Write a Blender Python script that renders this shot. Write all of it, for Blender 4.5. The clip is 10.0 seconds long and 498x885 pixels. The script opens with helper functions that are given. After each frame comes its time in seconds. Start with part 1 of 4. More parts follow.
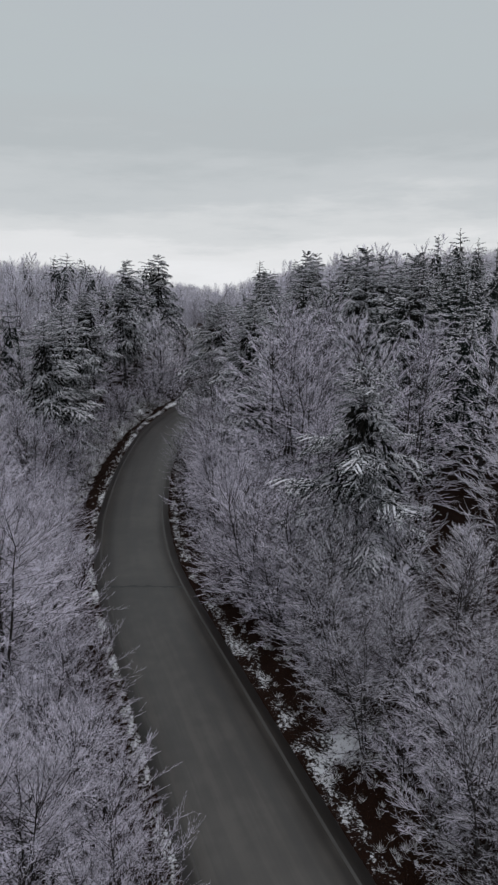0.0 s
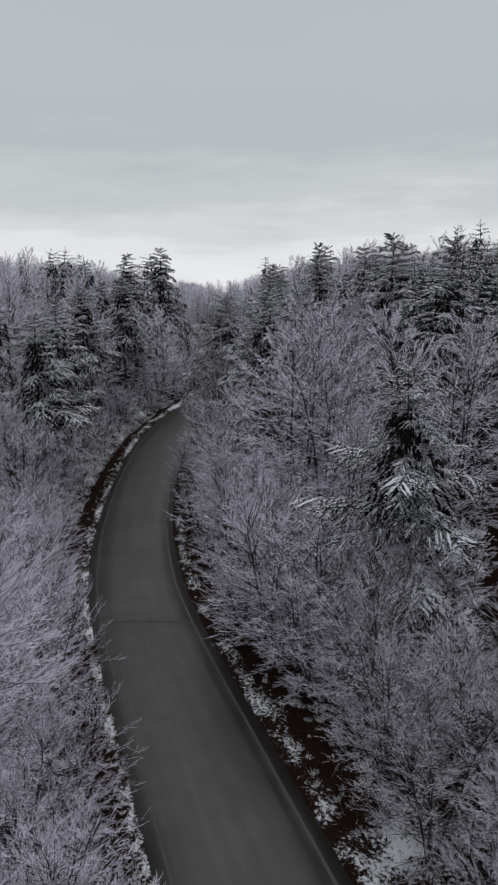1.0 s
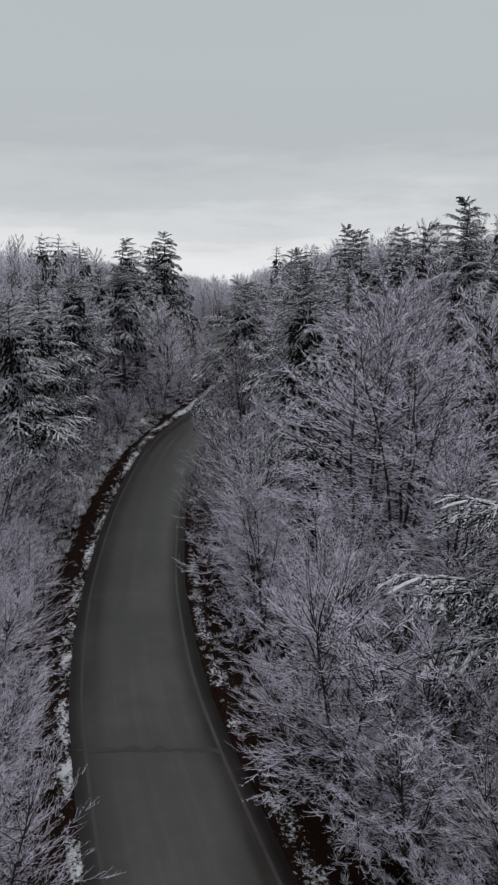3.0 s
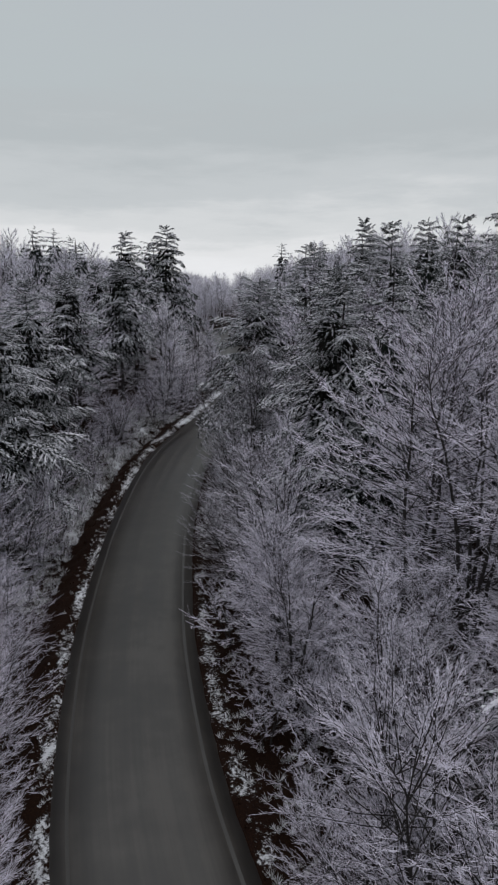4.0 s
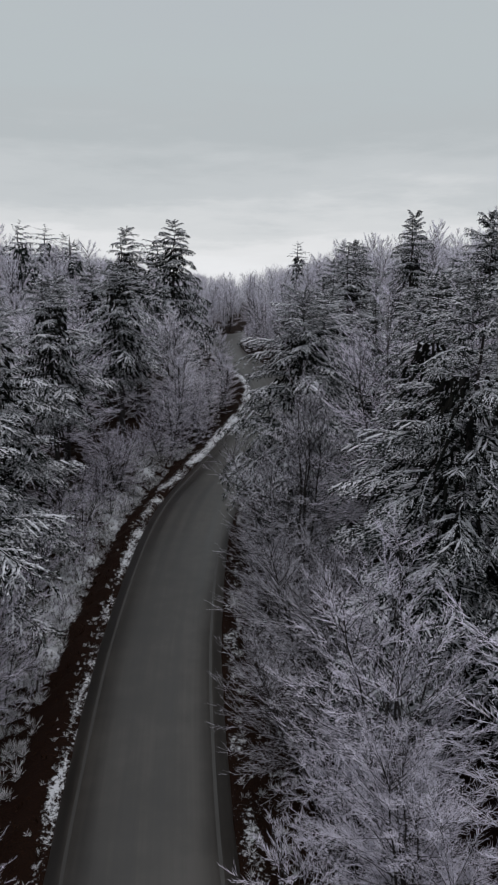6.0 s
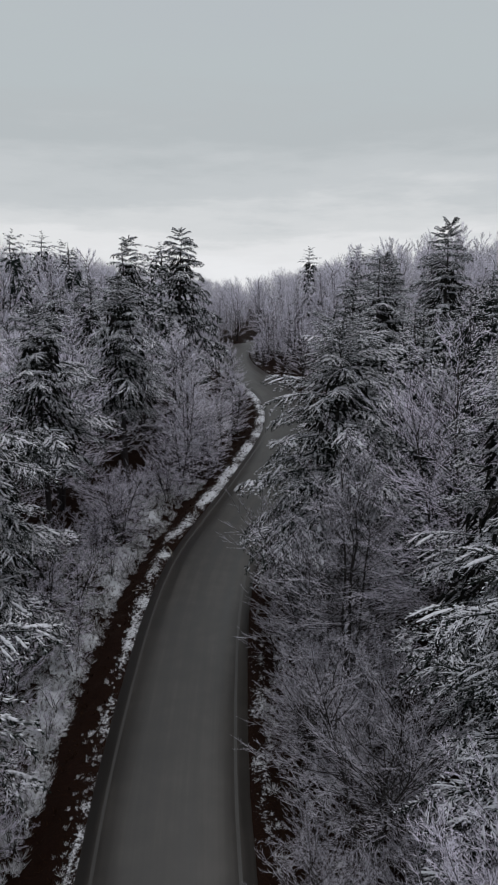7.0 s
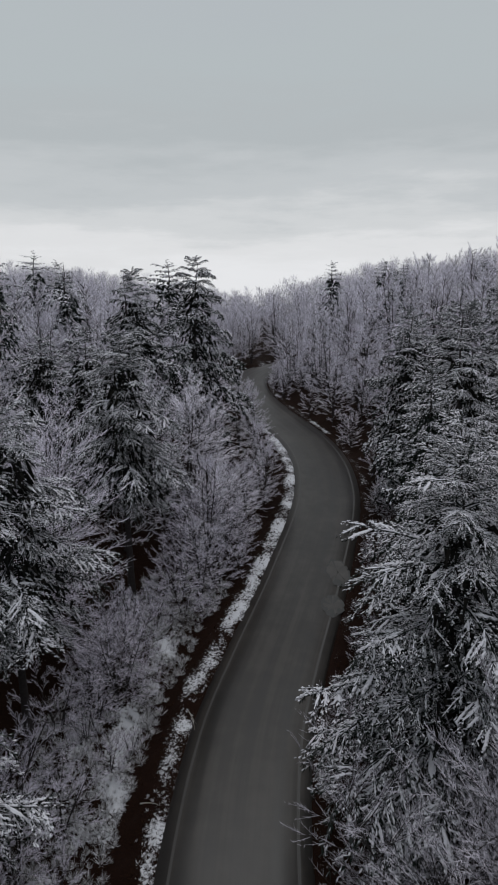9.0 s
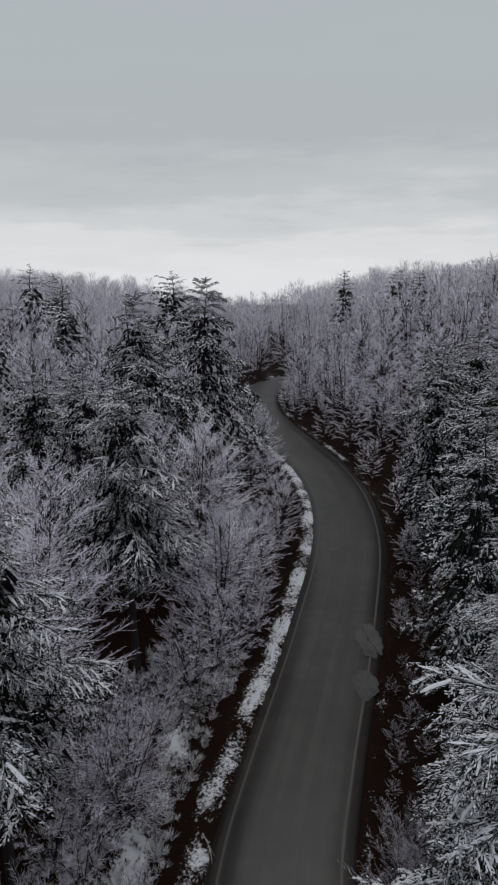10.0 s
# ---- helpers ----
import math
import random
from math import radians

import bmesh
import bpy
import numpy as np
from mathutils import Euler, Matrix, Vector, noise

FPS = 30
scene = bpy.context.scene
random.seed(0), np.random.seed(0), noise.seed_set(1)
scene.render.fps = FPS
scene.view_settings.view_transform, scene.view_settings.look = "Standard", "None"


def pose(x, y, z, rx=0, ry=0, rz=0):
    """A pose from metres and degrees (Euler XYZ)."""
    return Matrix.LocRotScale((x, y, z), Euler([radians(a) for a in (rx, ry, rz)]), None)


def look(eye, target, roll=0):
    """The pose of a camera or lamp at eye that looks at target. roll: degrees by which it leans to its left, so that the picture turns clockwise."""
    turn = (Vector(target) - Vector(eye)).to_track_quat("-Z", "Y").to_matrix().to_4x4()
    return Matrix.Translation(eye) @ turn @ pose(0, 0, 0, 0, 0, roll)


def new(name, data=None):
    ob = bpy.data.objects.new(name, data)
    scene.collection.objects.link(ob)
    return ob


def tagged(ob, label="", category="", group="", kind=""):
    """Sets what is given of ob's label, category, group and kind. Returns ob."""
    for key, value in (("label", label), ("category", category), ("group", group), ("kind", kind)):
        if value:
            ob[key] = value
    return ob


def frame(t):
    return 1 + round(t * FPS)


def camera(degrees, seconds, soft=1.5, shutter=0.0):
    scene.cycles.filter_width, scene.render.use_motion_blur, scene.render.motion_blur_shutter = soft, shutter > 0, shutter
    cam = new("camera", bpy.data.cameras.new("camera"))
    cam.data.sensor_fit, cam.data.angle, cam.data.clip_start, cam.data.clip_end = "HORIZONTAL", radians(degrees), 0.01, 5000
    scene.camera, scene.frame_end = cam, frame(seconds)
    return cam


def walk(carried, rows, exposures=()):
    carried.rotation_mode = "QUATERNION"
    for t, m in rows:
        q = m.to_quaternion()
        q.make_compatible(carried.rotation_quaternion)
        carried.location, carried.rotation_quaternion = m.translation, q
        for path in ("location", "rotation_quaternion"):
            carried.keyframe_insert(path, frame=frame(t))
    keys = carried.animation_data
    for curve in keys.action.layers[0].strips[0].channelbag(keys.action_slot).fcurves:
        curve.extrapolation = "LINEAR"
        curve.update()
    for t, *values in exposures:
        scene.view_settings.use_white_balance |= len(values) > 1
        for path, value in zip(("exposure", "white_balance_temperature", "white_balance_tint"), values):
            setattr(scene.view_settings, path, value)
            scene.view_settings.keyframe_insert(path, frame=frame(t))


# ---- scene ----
cam = camera(42.0, 10.0, soft=1.8)
EYE = 16.36
PATH = [
    (0.0, 0.00, 0.00, -0.00, -0.001, -13.501, -0.000),
    (0.5, -0.43, 2.59, -0.30, 0.053, -13.554, 0.062),
    (1.0, -0.87, 5.15, -0.64, 0.087, -13.547, 0.118),
    (1.5, -1.30, 7.69, -0.93, 0.119, -13.592, 0.090),
    (2.0, -1.74, 10.28, -1.28, 0.121, -13.606, 0.062),
    (2.5, -2.20, 12.84, -1.57, 0.162, -13.640, 0.069),
    (4.0, -3.81, 20.92, -1.76, -0.026, -13.821, -0.352),
    (4.5, -4.33, 23.89, -1.81, -0.009, -13.820, -0.420),
    (5.0, -4.84, 26.75, -1.84, -0.033, -13.806, -0.507),
    (5.5, -5.39, 29.57, -1.65, -0.041, -13.847, -0.577),
    (6.0, -5.99, 32.51, -1.22, -0.032, -13.906, -0.521),
    (7.5, -7.47, 41.54, 0.61, 0.306, -13.938, -0.052),
    (8.0, -7.95, 44.36, 1.26, 0.369, -13.990, 0.026),
    (8.5, -8.46, 47.08, 1.96, 0.428, -13.973, 0.028),
    (9.0, -8.94, 49.67, 2.80, 0.490, -14.014, 0.147),
    (9.5, -9.37, 52.19, 3.61, 0.603, -14.071, 0.263),
    (10.0, -9.82, 54.62, 4.45, 0.668, -14.170, 0.386),
]
walk(cam, [(t, pose(x, y, z + EYE, 90 + pitch, roll, yaw)) for t, x, y, z, yaw, pitch, roll in PATH], exposures=[(0.0, 0.0), (8.0, 0.0), (10.0, -0.12)])

# ---- light: an even overcast sky with low cloud bands, and a very soft sun behind them ----
world = bpy.data.worlds.new("overcast_sky")
scene.world = world
world.use_nodes = True
wn, wl = world.node_tree.nodes, world.node_tree.links
wn.clear()
w_out = wn.new("ShaderNodeOutputWorld")
w_bg = wn.new("ShaderNodeBackground")
w_tc = wn.new("ShaderNodeTexCoord")
w_map = wn.new("ShaderNodeMapping")
w_map.inputs["Scale"].default_value = (2.2, 2.2, 12.0)
w_noise = wn.new("ShaderNodeTexNoise")
w_noise.inputs["Scale"].default_value = 1.6
w_noise.inputs["Detail"].default_value = 7.0
w_noise.inputs["Roughness"].default_value = 0.6
w_sep = wn.new("ShaderNodeSeparateXYZ")
w_mad = wn.new("ShaderNodeMath")
w_mad.operation = "MULTIPLY_ADD"
w_mad.inputs[1].default_value = 0.20
w_sub = wn.new("ShaderNodeMath")
w_sub.operation = "SUBTRACT"
w_sub.inputs[1].default_value = 0.10
w_ramp = wn.new("ShaderNodeValToRGB")
w_ramp.color_ramp.interpolation = "EASE"
SKY = [(0.0, (0.82, 0.83, 0.85)), (0.05, (0.76, 0.77, 0.785)), (0.085, (0.66, 0.68, 0.695)), (0.13, (0.555, 0.585, 0.605)),
       (0.20, (0.472, 0.508, 0.528)), (0.28, (0.475, 0.52, 0.542)), (0.40, (0.47, 0.51, 0.54)), (0.65, (0.66, 0.69, 0.73)), (1.0, (0.80, 0.83, 0.87))]
els = w_ramp.color_ramp.elements
els[0].position, els[0].color = SKY[0][0], (*SKY[0][1], 1)
els[1].position, els[1].color = SKY[-1][0], (*SKY[-1][1], 1)
for p, c in SKY[1:-1]:
    e = els.new(p)
    e.color = (*c, 1)
wl.new(w_tc.outputs["Generated"], w_map.inputs["Vector"])
wl.new(w_map.outputs[0], w_noise.inputs["Vector"])
wl.new(w_tc.outputs["Generated"], w_sep.inputs[0])
wl.new(w_noise.outputs["Fac"], w_mad.inputs[0])
wl.new(w_sep.outputs["Z"], w_mad.inputs[2])
wl.new(w_mad.outputs[0], w_sub.inputs[0])
wl.new(w_sub.outputs[0], w_ramp.inputs["Fac"])
wl.new(w_ramp.outputs["Color"], w_bg.inputs["Color"])
w_bg.inputs["Strength"].default_value = 1.0
wl.new(w_bg.outputs[0], w_out.inputs[0])

sun = new("sun", bpy.data.lights.new("sun", "SUN"))
sun.data.energy, sun.data.angle, sun.data.color = 0.5, radians(35), (1.0, 0.98, 0.96)
sun.matrix_world = look((0, 0, 60), (-6, -22, 0))


# ---- materials ----
def material(name):
    m = bpy.data.materials.new(name)
    m.use_nodes = True
    nt = m.node_tree
    return m, nt.nodes, nt.links, nt.nodes["Principled BSDF"]


def node(nodes, kind, **values):
    n = nodes.new("ShaderNode" + kind)
    for key, value in values.items():
        n.inputs[key.replace("_", " ")].default_value = value
    return n


def ramp(nodes, links, source, stops):
    r = nodes.new("ShaderNodeValToRGB")
    el = r.color_ramp.elements
    el[0].position, el[0].color = stops[0][0], (*stops[0][1], 1)
    el[1].position, el[1].color = stops[-1][0], (*stops[-1][1], 1)
    for p, c in stops[1:-1]:
        el.new(p).color = (*c, 1)
    links.new(source, r.inputs["Fac"])
    return r.outputs["Color"]


def mix(nodes, links, fac, a, b):
    n = nodes.new("ShaderNodeMix")
    n.data_type = "RGBA"
    for socket, value in ((n.inputs[0], fac), (n.inputs[6], a), (n.inputs[7], b)):
        if isinstance(value, bpy.types.NodeSocket):
            links.new(value, socket)
        elif isinstance(value, tuple):
            socket.default_value = (*value, 1)
        else:
            socket.default_value = value
    return n.outputs[2]


def calc(nodes, links, op, *args, clamp=False):
    n = nodes.new("ShaderNodeMath")
    n.operation, n.use_clamp = op, clamp
    for socket, value in zip(n.inputs, args):
        if isinstance(value, bpy.types.NodeSocket):
            links.new(value, socket)
        else:
            socket.default_value = value
    return n.outputs[0]


def snowed(name, dark, dark2, snow, start, width, coarse, fine, rough=0.85, island=0.15):
    """A surface with snow or rime on the sides that face up, broken up by two sizes of noise."""
    m, n, l, b = material(name)
    geo, tc, info = n.new("ShaderNodeNewGeometry"), n.new("ShaderNodeTexCoord"), n.new("ShaderNodeObjectInfo")
    n1, n2 = node(n, "TexNoise", Scale=coarse, Detail=3.0), node(n, "TexNoise", Scale=fine, Detail=2.0)
    l.new(tc.outputs["Object"], n1.inputs["Vector"])
    l.new(tc.outputs["Object"], n2.inputs["Vector"])
    sep = n.new("ShaderNodeSeparateXYZ")
    l.new(geo.outputs["Normal"], sep.inputs[0])
    up = calc(n, l, "MULTIPLY", sep.outputs["Z"], 0.5)
    up = calc(n, l, "MULTIPLY_ADD", n1.outputs["Fac"], 0.9, up)
    up = calc(n, l, "MULTIPLY_ADD", n2.outputs["Fac"], 0.6, up)
    up = calc(n, l, "MULTIPLY_ADD", info.outputs["Random"], 0.10, up)
    up = calc(n, l, "MULTIPLY_ADD", geo.outputs["Random Per Island"], island, up)
    fac = calc(n, l, "DIVIDE", calc(n, l, "SUBTRACT", up, start), width, clamp=True)
    body = mix(n, l, n2.outputs["Fac"], dark, dark2)
    l.new(mix(n, l, fac, body, snow), b.inputs["Base Color"])
    b.inputs["Roughness"].default_value = rough
    b.inputs["Specular IOR Level"].default_value = 0.10
    return m


def plain(name, c1, c2, scale, rough, gloss=0.5):
    m, n, l, b = material(name)
    tc = n.new("ShaderNodeTexCoord")
    t = node(n, "TexNoise", Scale=scale, Detail=5.0)
    l.new(tc.outputs["Object"], t.inputs["Vector"])
    l.new(ramp(n, l, t.outputs["Fac"], [(0.35, c1), (0.65, c2)]), b.inputs["Base Color"])
    b.inputs["Roughness"].default_value = rough
    b.inputs["Specular IOR Level"].default_value = gloss
    return m


M_RIME = snowed("rimed_twig", (0.022, 0.020, 0.021), (0.055, 0.050, 0.054), (0.75, 0.71, 0.83), 0.84, 0.50, 0.55, 5.0, island=0.20)
M_RIME_THIN = snowed("thinly_rimed_twig", (0.018, 0.016, 0.017), (0.045, 0.041, 0.043), (0.56, 0.54, 0.61), 0.90, 0.50, 0.55, 5.0, island=0.20)
# rime with paler twigs and snow: distance haze put into the colour
M_RIME_HAZE = snowed("haze_pale_rimed_twig", (0.105, 0.098, 0.104), (0.21, 0.197, 0.21), (0.88, 0.85, 0.945), 0.31, 0.62, 0.4, 3.0, island=0.14)
M_BARK = snowed("dark_bark", (0.022, 0.019, 0.019), (0.055, 0.048, 0.047), (0.42, 0.42, 0.45), 1.36, 0.25, 1.2, 9.0)
M_NEEDLE = snowed("dusted_needles", (0.008, 0.012, 0.010), (0.020, 0.026, 0.021), (0.50, 0.50, 0.545), 1.22, 0.24, 4.0, 20.0, island=0.16)
M_PAD = snowed("snow_on_boughs", (0.02, 0.024, 0.022), (0.06, 0.064, 0.063), (0.68, 0.68, 0.73), 1.07, 0.20, 4.0, 30.0, island=0.14)
# inner twigs coloured near black, so the hollows of the crowns read as shade
M_INNER = plain("shade_dark_inner_twigs", (0.007, 0.008, 0.007), (0.018, 0.016, 0.014), 2.0, 0.9, 0.08)
M_NEEDLE_DARK = snowed("thinly_snowed_needles", (0.010, 0.015, 0.013), (0.022, 0.029, 0.025), (0.52, 0.52, 0.565), 1.22, 0.24, 1.6, 6.0, island=0.16)
M_SCRUB = snowed("rimed_scrub", (0.055, 0.040, 0.032), (0.12, 0.095, 0.08), (0.74, 0.74, 0.78), 0.74, 0.35, 0.6, 6.0)
M_LEAVES = snowed("dead_leaves", (0.012, 0.0055, 0.0032), (0.036, 0.016, 0.008), (0.4, 0.38, 0.37), 1.62, 0.3, 0.9, 5.0)


def asphalt():
    m, n, l, b = material("damp_asphalt")
    tc = n.new("ShaderNodeTexCoord")
    big, mid, grit = node(n, "TexNoise", Scale=0.22, Detail=4.0), node(n, "TexNoise", Scale=1.3, Detail=5.0), node(n, "TexNoise", Scale=95.0, Detail=2.0)
    for t in (big, mid, grit):
        l.new(tc.outputs["Object"], t.inputs["Vector"])
    # worn wheel tracks and lengthwise streaks, in metres along and across the road
    att = n.new("ShaderNodeAttribute")
    att.attribute_name = "lane"
    mp = n.new("ShaderNodeMapping")
    mp.inputs["Scale"].default_value = (2.3, 0.035, 1.0)
    streak = node(n, "TexNoise", Scale=1.0, Detail=4.0, Roughness=0.6)
    l.new(att.outputs["Vector"], mp.inputs["Vector"])
    l.new(mp.outputs[0], streak.inputs["Vector"])
    s = calc(n, l, "MULTIPLY_ADD", mid.outputs["Fac"], 0.22, calc(n, l, "MULTIPLY", big.outputs["Fac"], 0.40))
    s = calc(n, l, "MULTIPLY_ADD", streak.outputs["Fac"], 0.55, s)
    s = calc(n, l, "MULTIPLY_ADD", grit.outputs["Fac"], 0.15, s)
    # the outer strips stay damp and dirty, and thin paint dust lies beside the edge lines
    across = n.new("ShaderNodeSeparateXYZ")
    l.new(att.outputs["Vector"], across.inputs[0])
    far_off = calc(n, l, "ABSOLUTE", across.outputs["X"])
    dust = calc(n, l, "SUBTRACT", 1.0, calc(n, l, "DIVIDE", calc(n, l, "ABSOLUTE", calc(n, l, "SUBTRACT", far_off, 2.05)), 0.22), clamp=True)
    s = calc(n, l, "MULTIPLY_ADD", dust, 0.05, s)
    dirt = calc(n, l, "DIVIDE", calc(n, l, "SUBTRACT", far_off, 2.18), 0.22, clamp=True)
    s = calc(n, l, "MULTIPLY_ADD", dirt, -0.10, s)
    l.new(ramp(n, l, s, [(0.56, (0.0088, 0.0068, 0.0054)), (0.655, (0.0182, 0.0148, 0.0122)), (0.75, (0.036, 0.031, 0.0268))]), b.inputs["Base Color"])
    l.new(calc(n, l, "MULTIPLY_ADD", streak.outputs["Fac"], 0.30, 0.27), b.inputs["Roughness"])
    stretch = calc(n, l, "DIVIDE", calc(n, l, "SUBTRACT", calc(n, l, "MULTIPLY_ADD", big.outputs["Fac"], 14.0, across.outputs["Y"]), 158.0), 14.0, clamp=True)
    l.new(calc(n, l, "MULTIPLY_ADD", stretch, -0.26, 0.6), b.inputs["Specular IOR Level"])
    bump = node(n, "Bump", Strength=0.2, Distance=0.008)
    l.new(grit.outputs["Fac"], bump.inputs["Height"])
    l.new(bump.outputs[0], b.inputs["Normal"])
    return m


def ground_stuff():
    m, n, l, b = material("snow_and_leaf_litter")
    tc = n.new("ShaderNodeTexCoord")
    att = n.new("ShaderNodeAttribute")
    att.attribute_name = "snow"
    n1, n2, n3 = node(n, "TexNoise", Scale=1.3, Detail=5.0), node(n, "TexNoise", Scale=8.0, Detail=6.0, Roughness=0.7), node(n, "TexNoise", Scale=30.0, Detail=3.0)
    for t in (n1, n2, n3):
        l.new(tc.outputs["Object"], t.inputs["Vector"])
    s = calc(n, l, "MULTIPLY_ADD", n1.outputs["Fac"], 0.55, att.outputs["Fac"])
    s = calc(n, l, "MULTIPLY_ADD", n2.outputs["Fac"], 1.05, s)
    s = calc(n, l, "DIVIDE", calc(n, l, "SUBTRACT", s, 1.22), 0.16, clamp=True)
    litter = ramp(n, l, n3.outputs["Fac"], [(0.3, (0.005, 0.0026, 0.0020)), (0.55, (0.013, 0.0052, 0.0030)), (0.8, (0.036, 0.016, 0.0085))])
    l.new(mix(n, l, s, litter, (0.62, 0.63, 0.67)), b.inputs["Base Color"])
    b.inputs["Roughness"].default_value = 0.9
    b.inputs["Specular IOR Level"].default_value = 0.08
    bump = node(n, "Bump", Strength=0.6, Distance=0.06)
    l.new(n2.outputs["Fac"], bump.inputs["Height"])
    l.new(bump.outputs[0], b.inputs["Normal"])
    return m


M_ASPHALT, M_GROUND = asphalt(), ground_stuff()
M_LINE = plain("worn_road_paint", (0.020, 0.0180, 0.0163), (0.031, 0.0292, 0.0272), 0.8, 0.5)
M_LINE_FAINT = plain("nearly_gone_road_paint", (0.0150, 0.0128, 0.0110), (0.0190, 0.0166, 0.0146), 0.7, 0.5)
M_PATCH = plain("newer_asphalt", (0.028, 0.0252, 0.0225), (0.046, 0.042, 0.0385), 1.5, 0.55, 0.45)
M_SEAM = plain("tar_seam", (0.005, 0.0065, 0.006), (0.012, 0.011, 0.0105), 4.0, 0.5)


# ---- mesh helpers ----
def tri_mesh(name, verts, faces, mat):
    me = bpy.data.meshes.new(name)
    verts, faces = np.asarray(verts, dtype=np.float32), np.asarray(faces, dtype=np.int32)
    me.vertices.add(len(verts))
    me.vertices.foreach_set("co", verts.ravel())
    k = faces.shape[1]
    me.loops.add(faces.size)
    me.loops.foreach_set("vertex_index", faces.ravel())
    me.polygons.add(len(faces))
    me.polygons.foreach_set("loop_start", np.arange(0, faces.size, k, dtype=np.int32))
    me.update(calc_edges=True)
    me.materials.append(mat)
    return me


def unit(v):
    return v / np.maximum(np.linalg.norm(v, axis=-1, keepdims=True), 1e-9)


def spikes(base, way, width, rng, roof=False, flat=1.0):
    """Tapered ridged twigs from base along way. roof: the ridge is on top. flat: height over width."""
    n = len(base)
    d = unit(way)
    ref = np.tile((0.0, 0.0, 1.0), (n, 1))
    ref[np.abs(d[:, 2]) > 0.95] = (1.0, 0.0, 0.0)
    side = unit(np.cross(d, ref))
    top = np.cross(side, d)
    turn = np.zeros(n) if roof else rng.uniform(0, 2 * np.pi, n)
    width = np.broadcast_to(width, (n,))
    rings = []
    for k in range(3):
        a = turn + np.pi / 2 + k * 2 * np.pi / 3
        rings.append(base + (side * np.cos(a)[:, None] + flat * top * np.sin(a)[:, None]) * (width * 0.55)[:, None])
    v = np.stack([*rings, base + way], axis=1).reshape(-1, 3)
    i = np.arange(n)[:, None] * 4
    f = np.concatenate([i + np.array([[0, 1, 3]]), i + np.array([[2, 0, 3]])])
    return v, f


def tube(points, radii, sides):
    points, radii = np.asarray(points, float), np.asarray(radii, float)
    d = unit(np.gradient(points, axis=0))
    ref = np.where(np.abs(d[:, 2:3]) > 0.9, np.array([[1.0, 0, 0]]), np.array([[0, 0, 1.0]]))
    u = unit(np.cross(d, ref))
    w = np.cross(d, u)
    a = np.arange(sides) * 2 * np.pi / sides
    v = points[:, None] + radii[:, None, None] * (u[:, None] * np.cos(a)[None, :, None] + w[:, None] * np.sin(a)[None, :, None])
    f = []
    for k in range(len(points) - 1):
        for s in range(sides):
            p, q = k * sides + s, k * sides + (s + 1) % sides
            f += [(p, q, q + sides), (p, q + sides, p + sides)]
    return v.reshape(-1, 3), np.array(f)


def mesh_arrays(me):
    v, f = np.empty(len(me.vertices) * 3, np.float32), np.empty(len(me.loops), np.int32)
    me.vertices.foreach_get("co", v)
    me.loops.foreach_get("vertex_index", f)
    return v.reshape(-1, 3).astype(float), f.reshape(-1, 3)


def joined(pieces):
    vs, fs, o = [], [], 0
    for v, f in pieces:
        vs.append(v)
        fs.append(f + o)
        o += len(v)
    return np.concatenate(vs), np.concatenate(fs)


def along(lines, which, t):
    """Points at the shares t of the polylines lines[which], and the way of the line there."""
    k = lines.shape[1] - 1
    x = np.clip(t, 0, 0.9999) * k
    i = x.astype(int)
    a, b = lines[which, i], lines[which, i + 1]
    return a + (b - a) * (x - i)[:, None], unit(b - a)


# ---- the road's line and the lie of the land ----
ROAD = [(22, -80), (20, -40), (13.5, -15), (7.0, 0), (3.6, 8), (0.8, 15.1), (-1.0, 20), (-2.6, 24.4), (-4.3, 29), (-5.8, 33.3), (-7.1, 37.8), (-8.4, 44.6),
        (-9.1, 50.8), (-9.55, 57.5), (-9.6, 66.3), (-9.1, 72.5), (-8.0, 77.5), (-5.8, 85.9), (-3.75, 95), (-3.1, 101), (-3.2, 106.7), (-4.2, 112.7),
        (-6.1, 119), (-8.6, 127.7), (-9.8, 136), (-9.3, 143), (-6.5, 149.5), (-1, 155), (8, 160), (22, 165), (45, 168)]
HALF = 2.5


def spline(points, step):
    p = np.array([points[0], *points, points[-1]], float)
    out = []
    for i in range(1, len(p) - 2):
        n = max(2, int(np.linalg.norm(p[i + 1] - p[i]) / step))
        t = np.linspace(0, 1, n, endpoint=False)[:, None]
        out.append(0.5 * (2 * p[i] + (p[i + 1] - p[i - 1]) * t + (2 * p[i - 1] - 5 * p[i] + 4 * p[i + 1] - p[i + 2]) * t ** 2
                          + (3 * p[i] - p[i - 1] - 3 * p[i + 1] + p[i + 2]) * t ** 3))
    return np.concatenate(out + [p[-1:]])


LINE = spline(ROAD, 0.5)
VALLEY = np.concatenate([LINE[LINE[:, 1] < 136], np.stack([np.linspace(-9.9, -14, 60), np.linspace(137, 320, 60)], 1)])
RISE_Y = np.array([-200, 50, 63, 77.5, 89.5, 105, 124, 144, 177, 230, 330, 900, 3500])
RISE_Z = np.array([0, 0, 0.55, 1.3, 2.4, 3.5, 4.75, 5.9, 7.3, 8.0, 2.0, -40, -120])


def rise(y):
    return (np.interp(y - 3, RISE_Y, RISE_Z) + np.interp(y, RISE_Y, RISE_Z) + np.interp(y + 3, RISE_Y, RISE_Z)) / 3


